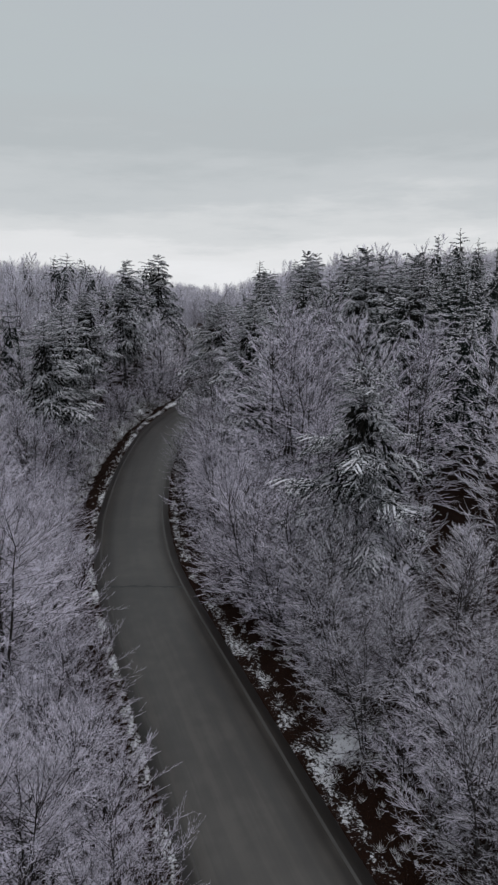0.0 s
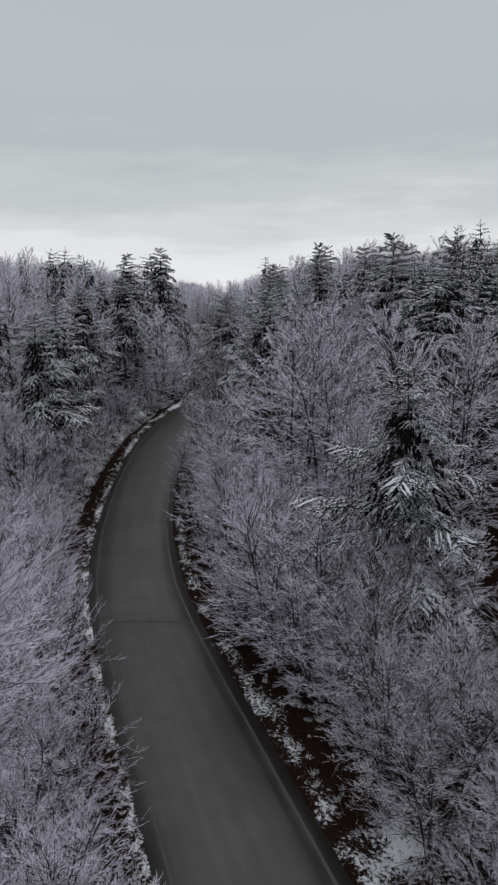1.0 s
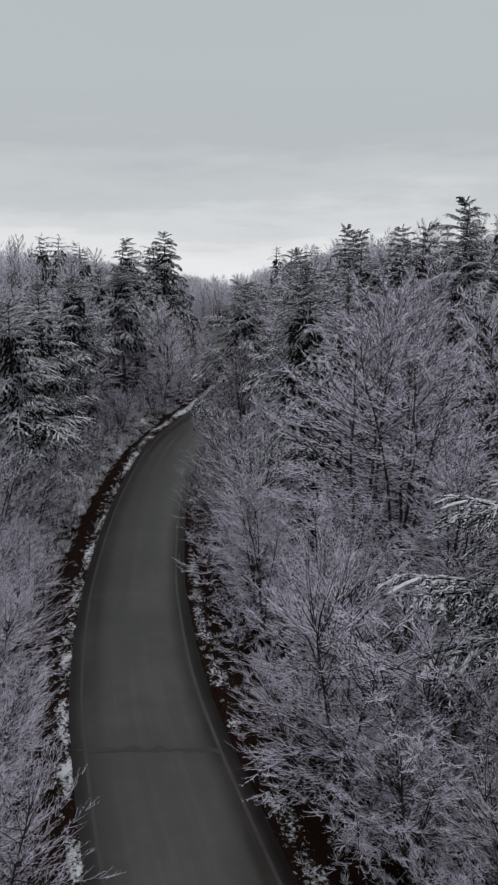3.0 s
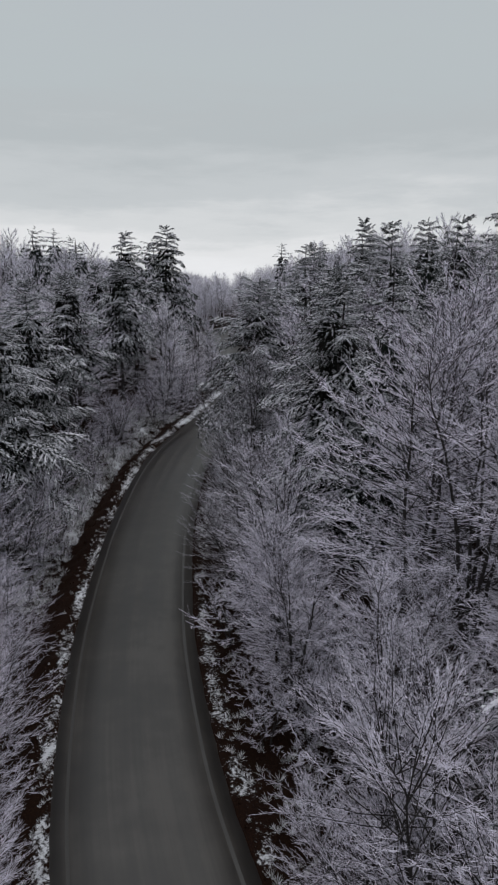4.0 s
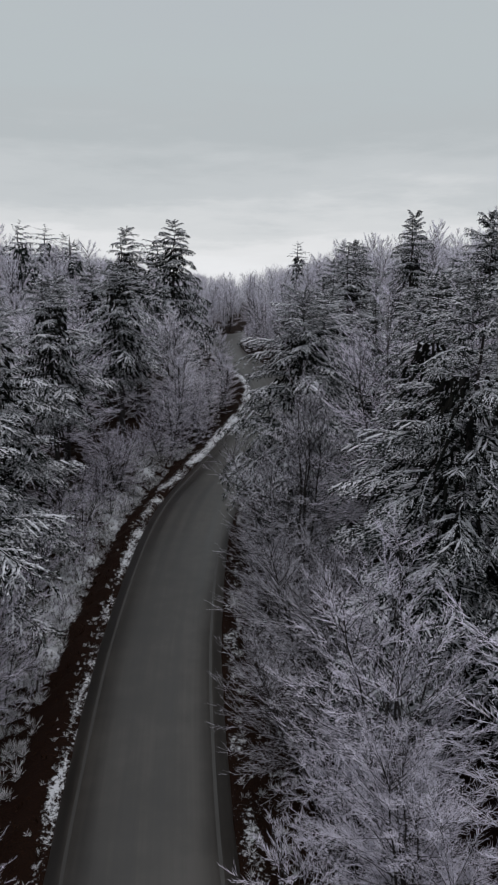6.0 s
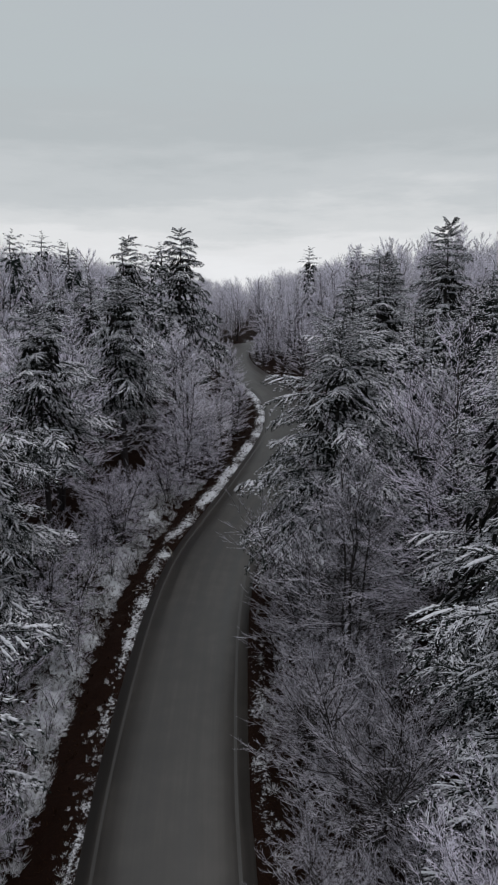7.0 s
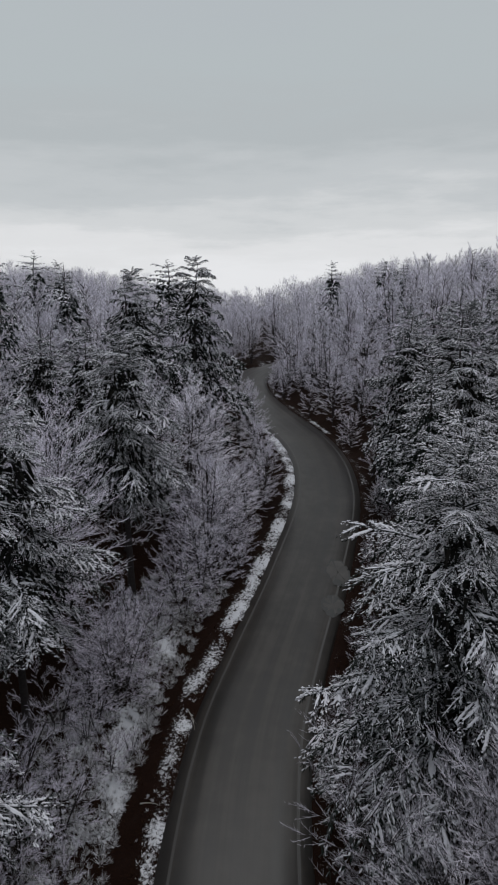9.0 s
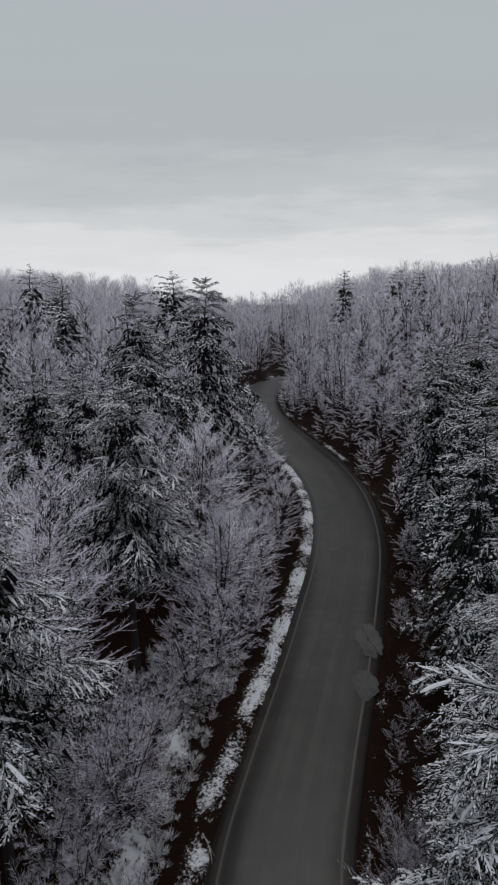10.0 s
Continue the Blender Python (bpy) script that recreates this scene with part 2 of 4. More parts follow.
def beside(line, x, y):
    """The distance from the line, positive to its right."""
    x, y = np.atleast_1d(x).astype(float), np.atleast_1d(y).astype(float)
    out = np.empty(len(x))
    t = np.gradient(line, axis=0)
    for s in range(0, len(x), 20000):
        dx, dy = x[s:s + 20000, None] - line[None, :, 0], y[s:s + 20000, None] - line[None, :, 1]
        k = np.argmin(dx * dx + dy * dy, axis=1)
        r = np.arange(len(k))
        out[s:s + 20000] = np.sign(t[k, 1] * dx[r, k] - t[k, 0] * dy[r, k]) * np.hypot(dx[r, k], dy[r, k])
    return out


def waves(x, y, size, seed):
    r = np.random.default_rng(seed)
    out = np.zeros_like(x)
    for k in range(7):
        a, p, q = r.uniform(0, 6.283), r.uniform(0, 6.283), r.uniform(0.6, 1.9)
        out += np.sin((x * np.cos(a) + y * np.sin(a)) * 6.283 * q / size + p) / 7 ** 0.5
    return out


def land(x, y):
    x, y = np.atleast_1d(x).astype(float), np.atleast_1d(y).astype(float)
    d = beside(VALLEY, x, y)
    right = np.maximum(d - 4.0, 0)
    left = np.maximum(-d - 5.0, 0)
    slope_r = np.interp(y, [0, 25, 60, 120, 200], [0.10, 0.13, 0.27, 0.285, 0.285])
    slope_l = np.interp(y, [0, 40, 80, 140], [0.08, 0.12, 0.22, 0.2])
    z = rise(y) + slope_r * 34 * np.tanh(right / 34) + slope_l * 40 * np.tanh(left / 40)
    r = np.abs(beside(LINE, x, y))
    away = np.clip((r - 3.0) / 4.0, 0, 1)
    z += away * (0.35 * waves(x, y, 9, 1) + 0.8 * np.clip((r - 15) / 20, 0, 1) * waves(x, y, 31, 2))
    verge = np.clip((r - HALF) / 0.5, 0, 1)
    z += verge * (0.05 * waves(x, y, 0.9, 3) + 0.06 * waves(x, y, 2.3, 4) + 0.05)
    signed = beside(LINE, x, y)
    z -= 0.38 * np.exp(-((signed + 4.3) / 0.7) ** 2) + 0.22 * np.exp(-((signed - 3.7) / 0.6) ** 2)
    on_road = np.clip((HALF + 0.25 - r) / 0.25, 0, 1)
    return z * (1 - on_road) + (rise(y) - 0.07) * on_road


def land_at(x, y):
    return float(land(x, y)[0])


# ---- ground ----
def graded(lo, hi, fine_lo, fine_hi, fine, grow):
    a = list(np.arange(fine_lo, fine_hi, fine))
    s, step = fine_hi, fine
    while s < hi:
        a.append(s)
        step *= grow
        s += step
    a.append(hi)
    s, step, b = fine_lo, fine, []
    while s > lo:
        step *= grow
        s -= step
        b.append(max(s, lo))
    return np.array(sorted(set(b)) + a)


gx, gy = graded(-2500, 2500, -22, 14, 0.33, 1.22), graded(-1500, 3500, 12, 118, 0.33, 1.2)
mx, my = np.meshgrid(gx, gy)
flat_x, flat_y = mx.ravel(), my.ravel()
gz = land(flat_x, flat_y)
idx = np.arange(len(flat_x)).reshape(mx.shape)
quads = np.stack([idx[:-1, :-1], idx[:-1, 1:], idx[1:, 1:], idx[1:, :-1]], -1).reshape(-1, 4)
ground_mesh = tri_mesh("ground", np.stack([flat_x, flat_y, gz], 1), quads, M_GROUND)
ground_mesh.polygons.foreach_set("use_smooth", np.ones(len(quads), bool))
gd = beside(LINE, flat_x, flat_y)
snow = 0.22 - 0.06 * np.clip((np.abs(gd) - 7) / 4, 0, 1) * np.interp(flat_y, [90, 130], [1, -1])
# right verge: snow taken away so dark litter stands in for deep shade
snow -= 0.30 * np.exp(-((gd - 5.0) / 2.0) ** 2) * np.interp(flat_y, [72, 76, 94, 98], [0, 1, 1, 0])
# left side: a strip of snow by the asphalt, a brown ditch, then snowed scrub on the open bank
BANK_Y = [44, 52, 62, 66, 72, 76, 79, 84]
edge_at, edge_wide = np.interp(flat_y, BANK_Y, [2.78, 2.76, 2.74, 2.76, 2.95, 3.1, 3.0, 2.9]), np.interp(flat_y, BANK_Y, [0.34, 0.30, 0.26, 0.36, 0.52, 0.62, 0.60, 0.62])
edge_snow = np.interp(flat_y, BANK_Y, [0.36, 0.31, 0.24, 0.34, 0.20, 0.20, 0.24, 0.36])
ditch_at, ditch_wide = np.interp(flat_y, BANK_Y, [4.0, 3.7, 3.5, 3.7, 4.05, 4.3, 4.45, 4.6]), np.interp(flat_y, BANK_Y, [0.9, 0.6, 0.40, 0.36, 0.36, 0.35, 0.5, 0.7])
snow += (edge_snow + 0.13 * waves(flat_x, flat_y, 4, 12)) * np.exp(-((gd + edge_at) / edge_wide) ** 2) - (0.48 + 0.12 * waves(flat_x, flat_y, 7, 8)) * np.exp(-((gd + ditch_at) / ditch_wide) ** 2)
snow += (0.32 + 0.24 * waves(flat_x, flat_y, 2.6, 15)) * np.exp(-((gd + 4.9) / 0.9) ** 2) * np.interp(flat_y, [53, 56, 78, 83], [0, 1, 1, 0])
snow += (0.20 + 0.10 * waves(flat_x, flat_y, 4, 14)) * np.exp(-((gd - 3.0) / 0.4) ** 2) - 0.10 * np.exp(-((gd - 4.2) / 0.8) ** 2)
snow += (0.08 + 0.14 * waves(flat_x, flat_y, 2.1, 17)) * np.exp(-((gd + 6.8) / 1.3) ** 2) * np.interp(flat_y, [52, 56, 78, 84], [0, 1, 1, 0])
snow += 0.30 * np.exp(-((flat_x - 3.4) ** 2 + (flat_y - 20.6) ** 2) / 1.6) + 0.26 * np.exp(-((flat_x + 0.2) ** 2 + (flat_y - 27.2) ** 2) / 0.8)
snow += 0.16 * np.exp(-((gd - 4.8) / 1.6) ** 2) * np.interp(flat_y, [12, 26, 34], [1, 1, 0])
att = ground_mesh.attributes.new("snow", "FLOAT", "POINT")
att.data.foreach_set("value", snow.astype(np.float32))
ground = tagged(new("ground", ground_mesh), "forest floor of patchy snow and dark brown leaf litter", "ground", kind="structure")


# ---- road ----
def ribbon(name, offsets, heights, mat, lo=0, hi=None, line=LINE):
    p = line[lo:hi]
    t = unit(np.gradient(p, axis=0))
    nrm = np.stack([t[:, 1], -t[:, 0]], 1)
    k = len(offsets)
    v = np.zeros((len(p), k, 3))
    for j in range(k):
        v[:, j, :2] = p + nrm * offsets[j]
        v[:, j, 2] = rise(p[:, 1]) + heights[j]
    i = np.arange(len(p) * k).reshape(len(p), k)
    q = np.stack([i[:-1, :-1], i[:-1, 1:], i[1:, 1:], i[1:, :-1]], -1).reshape(-1, 4)
    me = tri_mesh(name, v.reshape(-1, 3), q, mat)
    me.polygons.foreach_set("use_smooth", np.ones(len(q), bool))
    run = np.concatenate([[0], np.cumsum(np.linalg.norm(np.diff(p, axis=0), axis=1))])
    lane = np.stack([np.tile(offsets, (len(p), 1)), np.repeat(run[:, None], k, 1), np.zeros((len(p), k))], -1)
    me.attributes.new("lane", "FLOAT_VECTOR", "POINT").data.foreach_set("vector", lane.astype(np.float32).ravel())
    return me


def part(name, me, parent, label="", m=None):
    ob = new(name, me)
    ob.parent = parent
    if m is not None:
        ob.matrix_basis = m
    if label:
        ob["label"] = label
    return ob


road = tagged(new("road", ribbon("road", (-HALF - 0.12, -HALF, -1.2, 0, 1.2, HALF, HALF + 0.12), (-0.12, 0, 0.03, 0.05, 0.03, 0, -0.12), M_ASPHALT)),
              "narrow winding road of dark damp asphalt with worn edge lines", "road", kind="structure")
part("edge_line", ribbon("edge_line", (-2.14, -2.04), (0.0125, 0.0155), M_LINE_FAINT), road, "faint worn pale edge line")
part("edge_line", ribbon("edge_line", (2.02, 2.13), (0.0165, 0.0130), M_LINE), road, "faint worn pale edge line")


def seam():
    rng = np.random.default_rng(5)
    xs = np.linspace(-8.3, -3.7, 24)
    top, low = 33.55 + 0.06 * rng.standard_normal(24), 33.36 + 0.05 * rng.standard_normal(24)
    off = np.abs(beside(LINE, xs, np.full(24, 33.43)))
    z = rise(33.4) + np.interp(off, [0, 1.2, HALF], [0.05, 0.03, 0.0]) + 0.005
    v = np.concatenate([np.stack([xs, low, z], 1), np.stack([xs, top, z], 1)])
    f = np.array([(i, i + 1, i + 25, i + 24) for i in range(23)])
    return tri_mesh("tar_seam", v, f, M_SEAM)


part("tar_seam", seam(), road, "dark tar seam across the asphalt")


def patch(name, cx, cy, rx, ry, lift, mat):
    a = np.linspace(0, 2 * np.pi, 28, endpoint=False)
    rng = np.random.default_rng(int(cy * 10))
    k = 1 + 0.07 * rng.standard_normal(28)
    x, y = cx + rx * k * np.cos(a), cy + ry * k * np.sin(a)
    x, y = np.append(x, cx), np.append(y, cy)
    off = np.abs(beside(LINE, x, y))
    foot = np.argmin((x[:, None] - LINE[None, :, 0]) ** 2 + (y[:, None] - LINE[None, :, 1]) ** 2, axis=1)
    z = rise(LINE[foot, 1]) + np.interp(off, [0, 1.2, HALF], [0.05, 0.03, 0.0]) + lift
    return tri_mesh(name, np.stack([x, y, z], 1), np.array([(i, (i + 1) % 28, 28) for i in range(28)]), mat)


for cx, cy, rx, ry, text in ((-3.95, 85.7, 0.62, 1.35, "oval repair patch of paler asphalt"), (-4.65, 82.2, 0.5, 0.9, "small repair patch of paler asphalt")):
    part("tar_rim", patch("tar_rim", cx, cy, rx + 0.12, ry + 0.16, 0.014, M_SEAM), road, "dark tar rim round a repair")
    part("repair_patch", patch("repair_patch", cx, cy, rx, ry, 0.020, M_PATCH), road, text)



# ---- trees ----
def bare_tree(seed, height, radius, stems, limbs, branchlets, twigs, twig_len, twig_w, low=0.2, spread=0.35, mat=M_RIME, lean=0.0, fan=0.55):
    """Stems with limbs, branchlets and twigs, all coated in rime; the meshes of its stems, limbs and crown of twigs."""
    rng = np.random.default_rng(seed)
    k, fine = 8, twig_w < 0.025
    lines, pieces = [], []
    for s in range(stems):
        a = rng.uniform(0, 6.283)
        h = height * rng.uniform(0.78, 1.0) if s else height
        out = (spread * rng.uniform(0.5, 1.0) if stems > 1 else 0.05) * radius
        t = np.linspace(0, 1, k + 1)
        wob = np.cumsum(rng.normal(0, 0.012 * height, (k + 1, 2)), axis=0) * t[:, None]
        x = 0.12 * np.cos(a) * (stems > 1) + out * np.cos(a) * t ** 1.3 + wob[:, 0] + lean * t * t * height
        y = 0.12 * np.sin(a) * (stems > 1) + out * np.sin(a) * t ** 1.3 + wob[:, 1]
        line = np.stack([x, y, h * t - 0.15], 1)
        lines.append(line)
        r0 = (0.0075 * height + 0.015) / stems ** 0.3
        pieces.append(tube(line, r0 * (1 - t) ** 0.8 + 0.008, 5))
    stem_pieces, pieces = pieces, []
    lines = np.array(lines)
    which = rng.integers(0, stems, limbs)
    u = low + (1 - low) * (np.arange(limbs) + rng.uniform(0, 1, limbs)) / limbs
    start, _ = along(lines, which, u)
    az = np.arange(limbs) * 2.39996 + rng.uniform(-0.5, 0.5, limbs)
    rel = (u - low) / (1 - low)
    el = np.radians(np.interp(rel, [0, 0.5, 1], [3, 20, 58]) + rng.normal(0, 9, limbs))
    ln = radius * (np.sin(np.pi * (0.24 + 0.66 * rel)) ** 0.7) * rng.uniform(0.80, 1.10, limbs)
    d0 = np.stack([np.cos(az) * np.cos(el), np.sin(az) * np.cos(el), np.sin(el)], 1)
    bend = rng.uniform(-0.08, 0.34, limbs)
    t4 = np.linspace(0, 1, 4)
    limb = start[:, None] + d0[:, None] * (ln[:, None] * t4)[..., None]
    limb[:, :, 2] += (bend * ln)[:, None] * t4 ** 2
    limb += np.cumsum(rng.normal(0, 0.03, limb.shape), axis=1) * (ln * 0.5)[:, None, None] * (t4 > 0)[None, :, None]
    if fine:
        for j in range(limbs):
            pieces.append(tube(limb[j], (0.005 + 0.003 * ln[j]) * (1 - t4) + 0.003, 3))
    else:
        pieces.append(spikes(limb[:, 0], limb[:, 2] - limb[:, 0], 0.07, rng))
    n = limbs * branchlets
    wl_ = np.repeat(np.arange(limbs), branchlets)
    tb = np.clip(np.tile((np.arange(branchlets) + 0.5) / branchlets, limbs) ** 0.8 * 0.78 + rng.uniform(-0.05, 0.05, n) + 0.22, 0.05, 1)
    b0, bd = along(limb, wl_, tb)
    side = unit(np.cross(bd, np.array((0, 0, 1.0))) + rng.normal(0, 0.05, (n, 3)))
    lift = np.cross(side, bd)
    sign = np.where(rng.uniform(size=n) < 0.5, -1.0, 1.0)
    ang = rng.uniform(0.25, 0.85, n) * (tb < 0.93)
    roll = rng.normal(0, fan, n)
    out = side * (sign * np.cos(roll))[:, None] + lift * np.sin(roll)[:, None]
    dirs = unit(bd * np.cos(ang)[:, None] + out * np.sin(ang)[:, None] + rng.normal(0, 0.10, (n, 3)) + np.array((0, 0, 0.10)))
    bl = np.clip((0.17 * ln[wl_] * (1.35 - 0.7 * tb) + 0.10 + 0.012 * height) * rng.uniform(0.6, 1.3, n), 0.08, 1.3)
    bway = dirs * bl[:, None]
    crown = [spikes(b0, bway, twig_w * 0.9, rng, roof=fine)]
    m = n * twigs
    wb = np.repeat(np.arange(n), twigs)
    tt = np.tile((np.arange(twigs) + 0.5) / twigs, n) + rng.uniform(-0.08, 0.08, m)
    t0 = b0[wb] + bway[wb] * tt[:, None]
    s2 = unit(np.cross(dirs[wb], np.array((0, 0, 1.0))) + rng.normal(0, 0.25, (m, 3)))
    sg = np.where(rng.uniform(size=m) < 0.5, -1.0, 1.0)
    a2 = rng.uniform(0.25, 1.05, m)
    td = unit(dirs[wb] * np.cos(a2)[:, None] + s2 * (sg * np.sin(a2))[:, None] + rng.normal(0, 0.14, (m, 3)) + np.array((0, 0, 0.16)))
    tl = twig_len * rng.uniform(0.5, 1.35, m) * (1.15 - 0.5 * tt)
    crown.append(spikes(t0, td * tl[:, None], twig_w * rng.uniform(0.7, 1.2, m), rng, roof=fine, flat=0.8))
    top = ("crown", tri_mesh("crown", *joined(crown), mat))
    if fine:
        return [*[("stem", tri_mesh("stem", v, f, M_BARK)) for v, f in stem_pieces], ("branchwork", tri_mesh("branchwork", *joined(pieces), M_BARK)), top]
    return [("trunk", tri_mesh("trunk", *joined(stem_pieces + pieces), M_BARK)), top]


def tufts(base, way, width, rng, blunt=0.68):
    """Blunt needled tips, widest towards their end, with a rounded upper side."""
    n = len(base)
    d = unit(way)
    side = unit(np.cross(d, np.tile((0.0, 0.0, 1.0), (n, 1))) + rng.normal(0, 0.12, (n, 3)))
    top = np.cross(side, d)
    mid = base + way * (blunt + rng.uniform(-0.12, 0.1, (n, 1)))
    w = np.broadcast_to(width, (n,))[:, None] * 0.5
    v = np.stack([base, mid + side * w - top * w * 0.55, mid + top * w * 0.75, mid - side * w - top * w * 0.55, base + way - top * w * 0.5], axis=1).reshape(-1, 3)
    i = np.arange(n)[:, None] * 5
    return v, np.concatenate([i + np.array([[0, 1, 2]]), i + np.array([[0, 2, 3]]), i + np.array([[1, 4, 2]]), i + np.array([[2, 4, 3]])])


def snow_pads(start, way, sag, width, rng):
    """A lumpy pad along each shoot, highest along its middle: start and way of the shoots, how far their ends hang, the pads' width."""
    n, steps = len(start), 5
    lo, hi = rng.uniform(0.0, 0.45, (n, 1)), rng.uniform(0.6, 1.0, (n, 1))
    t = lo + (hi - lo) * np.linspace(0, 1, steps)
    flat = unit(np.cross(way, np.array((0, 0, 1.0))))
    mid = start[:, None] + way[:, None] * t[:, :, None]
    mid[:, :, 2] -= sag[:, None] * t ** 2
    w = (width * rng.uniform(0.4, 1.6, n))[:, None] * np.sin(np.pi * np.linspace(0.08, 0.94, steps)) ** 0.6 * rng.uniform(0.55, 1.45, (n, steps))
    rows = []
    for side, drop in ((-1, 0.55), (0, -0.30), (1, 0.55)):
        p = mid + flat[:, None] * (side * w * rng.uniform(0.75, 1.25, (n, steps)))[..., None]
        p[:, :, 2] -= drop * w * rng.uniform(0.7, 1.3, (n, steps))
        rows.append(p)
    v = np.stack(rows, 2)
    i = np.arange(n * steps * 3).reshape(n, steps, 3)
    a, b, c, d = i[:, :-1, :-1].reshape(-1), i[:, 1:, :-1].reshape(-1), i[:, 1:, 1:].reshape(-1), i[:, :-1, 1:].reshape(-1)
    return v.reshape(-1, 3), np.concatenate([np.stack([a, b, c], 1), np.stack([a, c, d], 1)])


def bough_mesh(seed, sprays, needles, width, mat, droop=0.22, wide=0.34, tip=1.0, pad=0.026):
    """One snowy conifer bough of length 1 along x: an arm with side shoots, each with a pad of snow and a fringe of needled tips."""
    rng = np.random.default_rng(seed)
    t = np.linspace(0, 1, 7)
    axis = np.stack([t - 0.06 * droop * t ** 2, 0.05 * np.sin(3 * t + seed), 0.12 * t - droop * t ** 2.2], 1)
    wood = tube(axis[::2], (0.014 * (1 - t) + 0.003)[::2], 3)
    n = sprays * 2 + 1
    ts = np.append(np.repeat(np.linspace(0.16, 0.92, sprays), 2) + rng.uniform(-0.04, 0.04, n - 1), 0.5)
    side = np.append(np.tile((1, -1), sprays), 0)
    s0, sd = along(axis[None], np.zeros(n, int), ts)
    ang = np.radians(rng.uniform(20, 72, n)) * side
    fwd = np.stack([np.cos(ang) * sd[:, 0] - np.sin(ang) * sd[:, 1], np.sin(ang) * sd[:, 0] + np.cos(ang) * sd[:, 1], sd[:, 2] + rng.uniform(-0.20, 0.06, n)], 1)
    sl = wide * np.interp(ts, [0.1, 0.45, 0.95], [0.62, 1.0, 0.45]) * rng.uniform(0.4, 1.3, n) + 0.05
    sl[-1] = 0.50
    sway = unit(fwd) * sl[:, None]
    sway[-1] = axis[-1] - s0[-1]
    m = n * needles
    wi = np.repeat(np.arange(n), needles)
    tn = np.clip(np.tile((np.arange(needles) + 0.5) / needles, n) + rng.uniform(-0.07, 0.07, m), 0, 1)
    base = s0[wi] + sway[wi] * tn[:, None] + rng.normal(0, 0.010, (m, 3))
    base[:, 2] -= 0.30 * sl[wi] * tn ** 2
    turn = np.tile((-1, 1), m // 2 + 1)[:m] * rng.uniform(0.1, 1.0, m)
    flatside = unit(np.cross(sway[wi], np.array((0, 0, 1.0))))
    nd = unit(unit(sway[wi]) + flatside * turn[:, None] + rng.normal(0, 0.16, (m, 3)) - np.array((0, 0, 0.08)))
    nl = rng.uniform(0.045, 0.085, m) * tip
    hang = rng.choice(m, max(6, int(m * 0.40)), replace=False)
    hd = unit(nd[hang] * 0.5 + rng.normal(0, 0.25, (len(hang), 3)) + np.array((0, 0, -0.9))) * (nl[hang] * 1.3)[:, None]
    low = base[hang] - np.array((0, 0, 0.014 * tip))
    laden = np.append(rng.uniform(size=n - 1) < 0.8, True)
    pads = snow_pads(s0[laden], sway[laden], 0.30 * sl[laden], np.full(laden.sum(), pad * 0.5 * tip ** 0.4), rng)
    pads[0][:, 2] += 0.012
    green = joined([tufts(base, nd * nl[:, None], width * rng.uniform(0.65, 1.35, m), rng), spikes(low, hd, width * 0.8, rng), wood, pads])
    me = tri_mesh("bough", *green, mat)
    me.materials.append(M_PAD)
    coat = np.zeros(len(me.polygons), np.int32)
    coat[len(coat) - len(pads[1]):] = 1
    coat[:4 * m] = np.tile(rng.uniform(size=m) < 0.52, 4)
    me.polygons.foreach_set("material_index", coat)
    me.polygons.foreach_set("use_smooth", np.ones(len(me.polygons), bool))
    return me


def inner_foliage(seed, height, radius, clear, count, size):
    """Steep dead twigs and needles close round the stem, near black to paint the crown's inner shade."""
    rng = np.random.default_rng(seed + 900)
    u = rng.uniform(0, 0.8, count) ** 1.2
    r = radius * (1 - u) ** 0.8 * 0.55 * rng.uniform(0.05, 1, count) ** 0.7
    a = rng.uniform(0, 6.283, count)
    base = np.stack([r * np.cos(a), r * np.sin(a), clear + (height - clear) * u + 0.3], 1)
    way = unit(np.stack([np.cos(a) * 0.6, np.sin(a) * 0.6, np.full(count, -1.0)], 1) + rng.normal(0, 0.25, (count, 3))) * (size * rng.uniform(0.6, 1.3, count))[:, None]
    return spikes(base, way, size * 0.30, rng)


def conifer_layout(seed, height, radius, clear, boughs, ragged=0.42):
    """Where the boughs of a conifer sit, in loose tiers: height, bearing, lift, length and twist of each."""
    rng = np.random.default_rng(seed)
    out, h = [], clear
    span = height - clear
    while h < height - 0.35:
        u = (h - clear) / span
        n = round(np.interp(u, [0, 0.5, 1], [8.2, 7.6, 6.0]) + rng.uniform(-0.6, 0.6))
        size = radius * ((1 - u) ** 0.62 * 0.91 + 0.09) * np.interp(u, [0, 0.22, 1], [0.72, 1.06, 1.06]) * rng.uniform(0.84, 1.1)
        for k in range(n):
            if u < 0.8 and rng.uniform() < 0.10:
                continue
            az = 360 * k / n + rng.uniform(-22, 22) + 71 * len(out)
            lift = np.interp(u, [0, 0.35, 0.7, 0.9, 1], [-12, -3, 7, 20, 48]) + rng.uniform(-9, 9)
            out.append((h + rng.uniform(-0.14, 0.14) * (1 - 0.6 * u), az, lift, max(0.28, size * (1 - ragged / 2 + ragged * rng.uniform(-0.7, 0.8))), rng.uniform(-14, 14)))
        h += span * np.interp(u, [0, 0.6, 1], [0.078, 0.052, 0.026]) * 78 / boughs * (9.5 / max(span, 6.0)) ** 0.4
    out.append((height - 0.5, 0.0, 84.0, 0.55, 0.0))
    return out


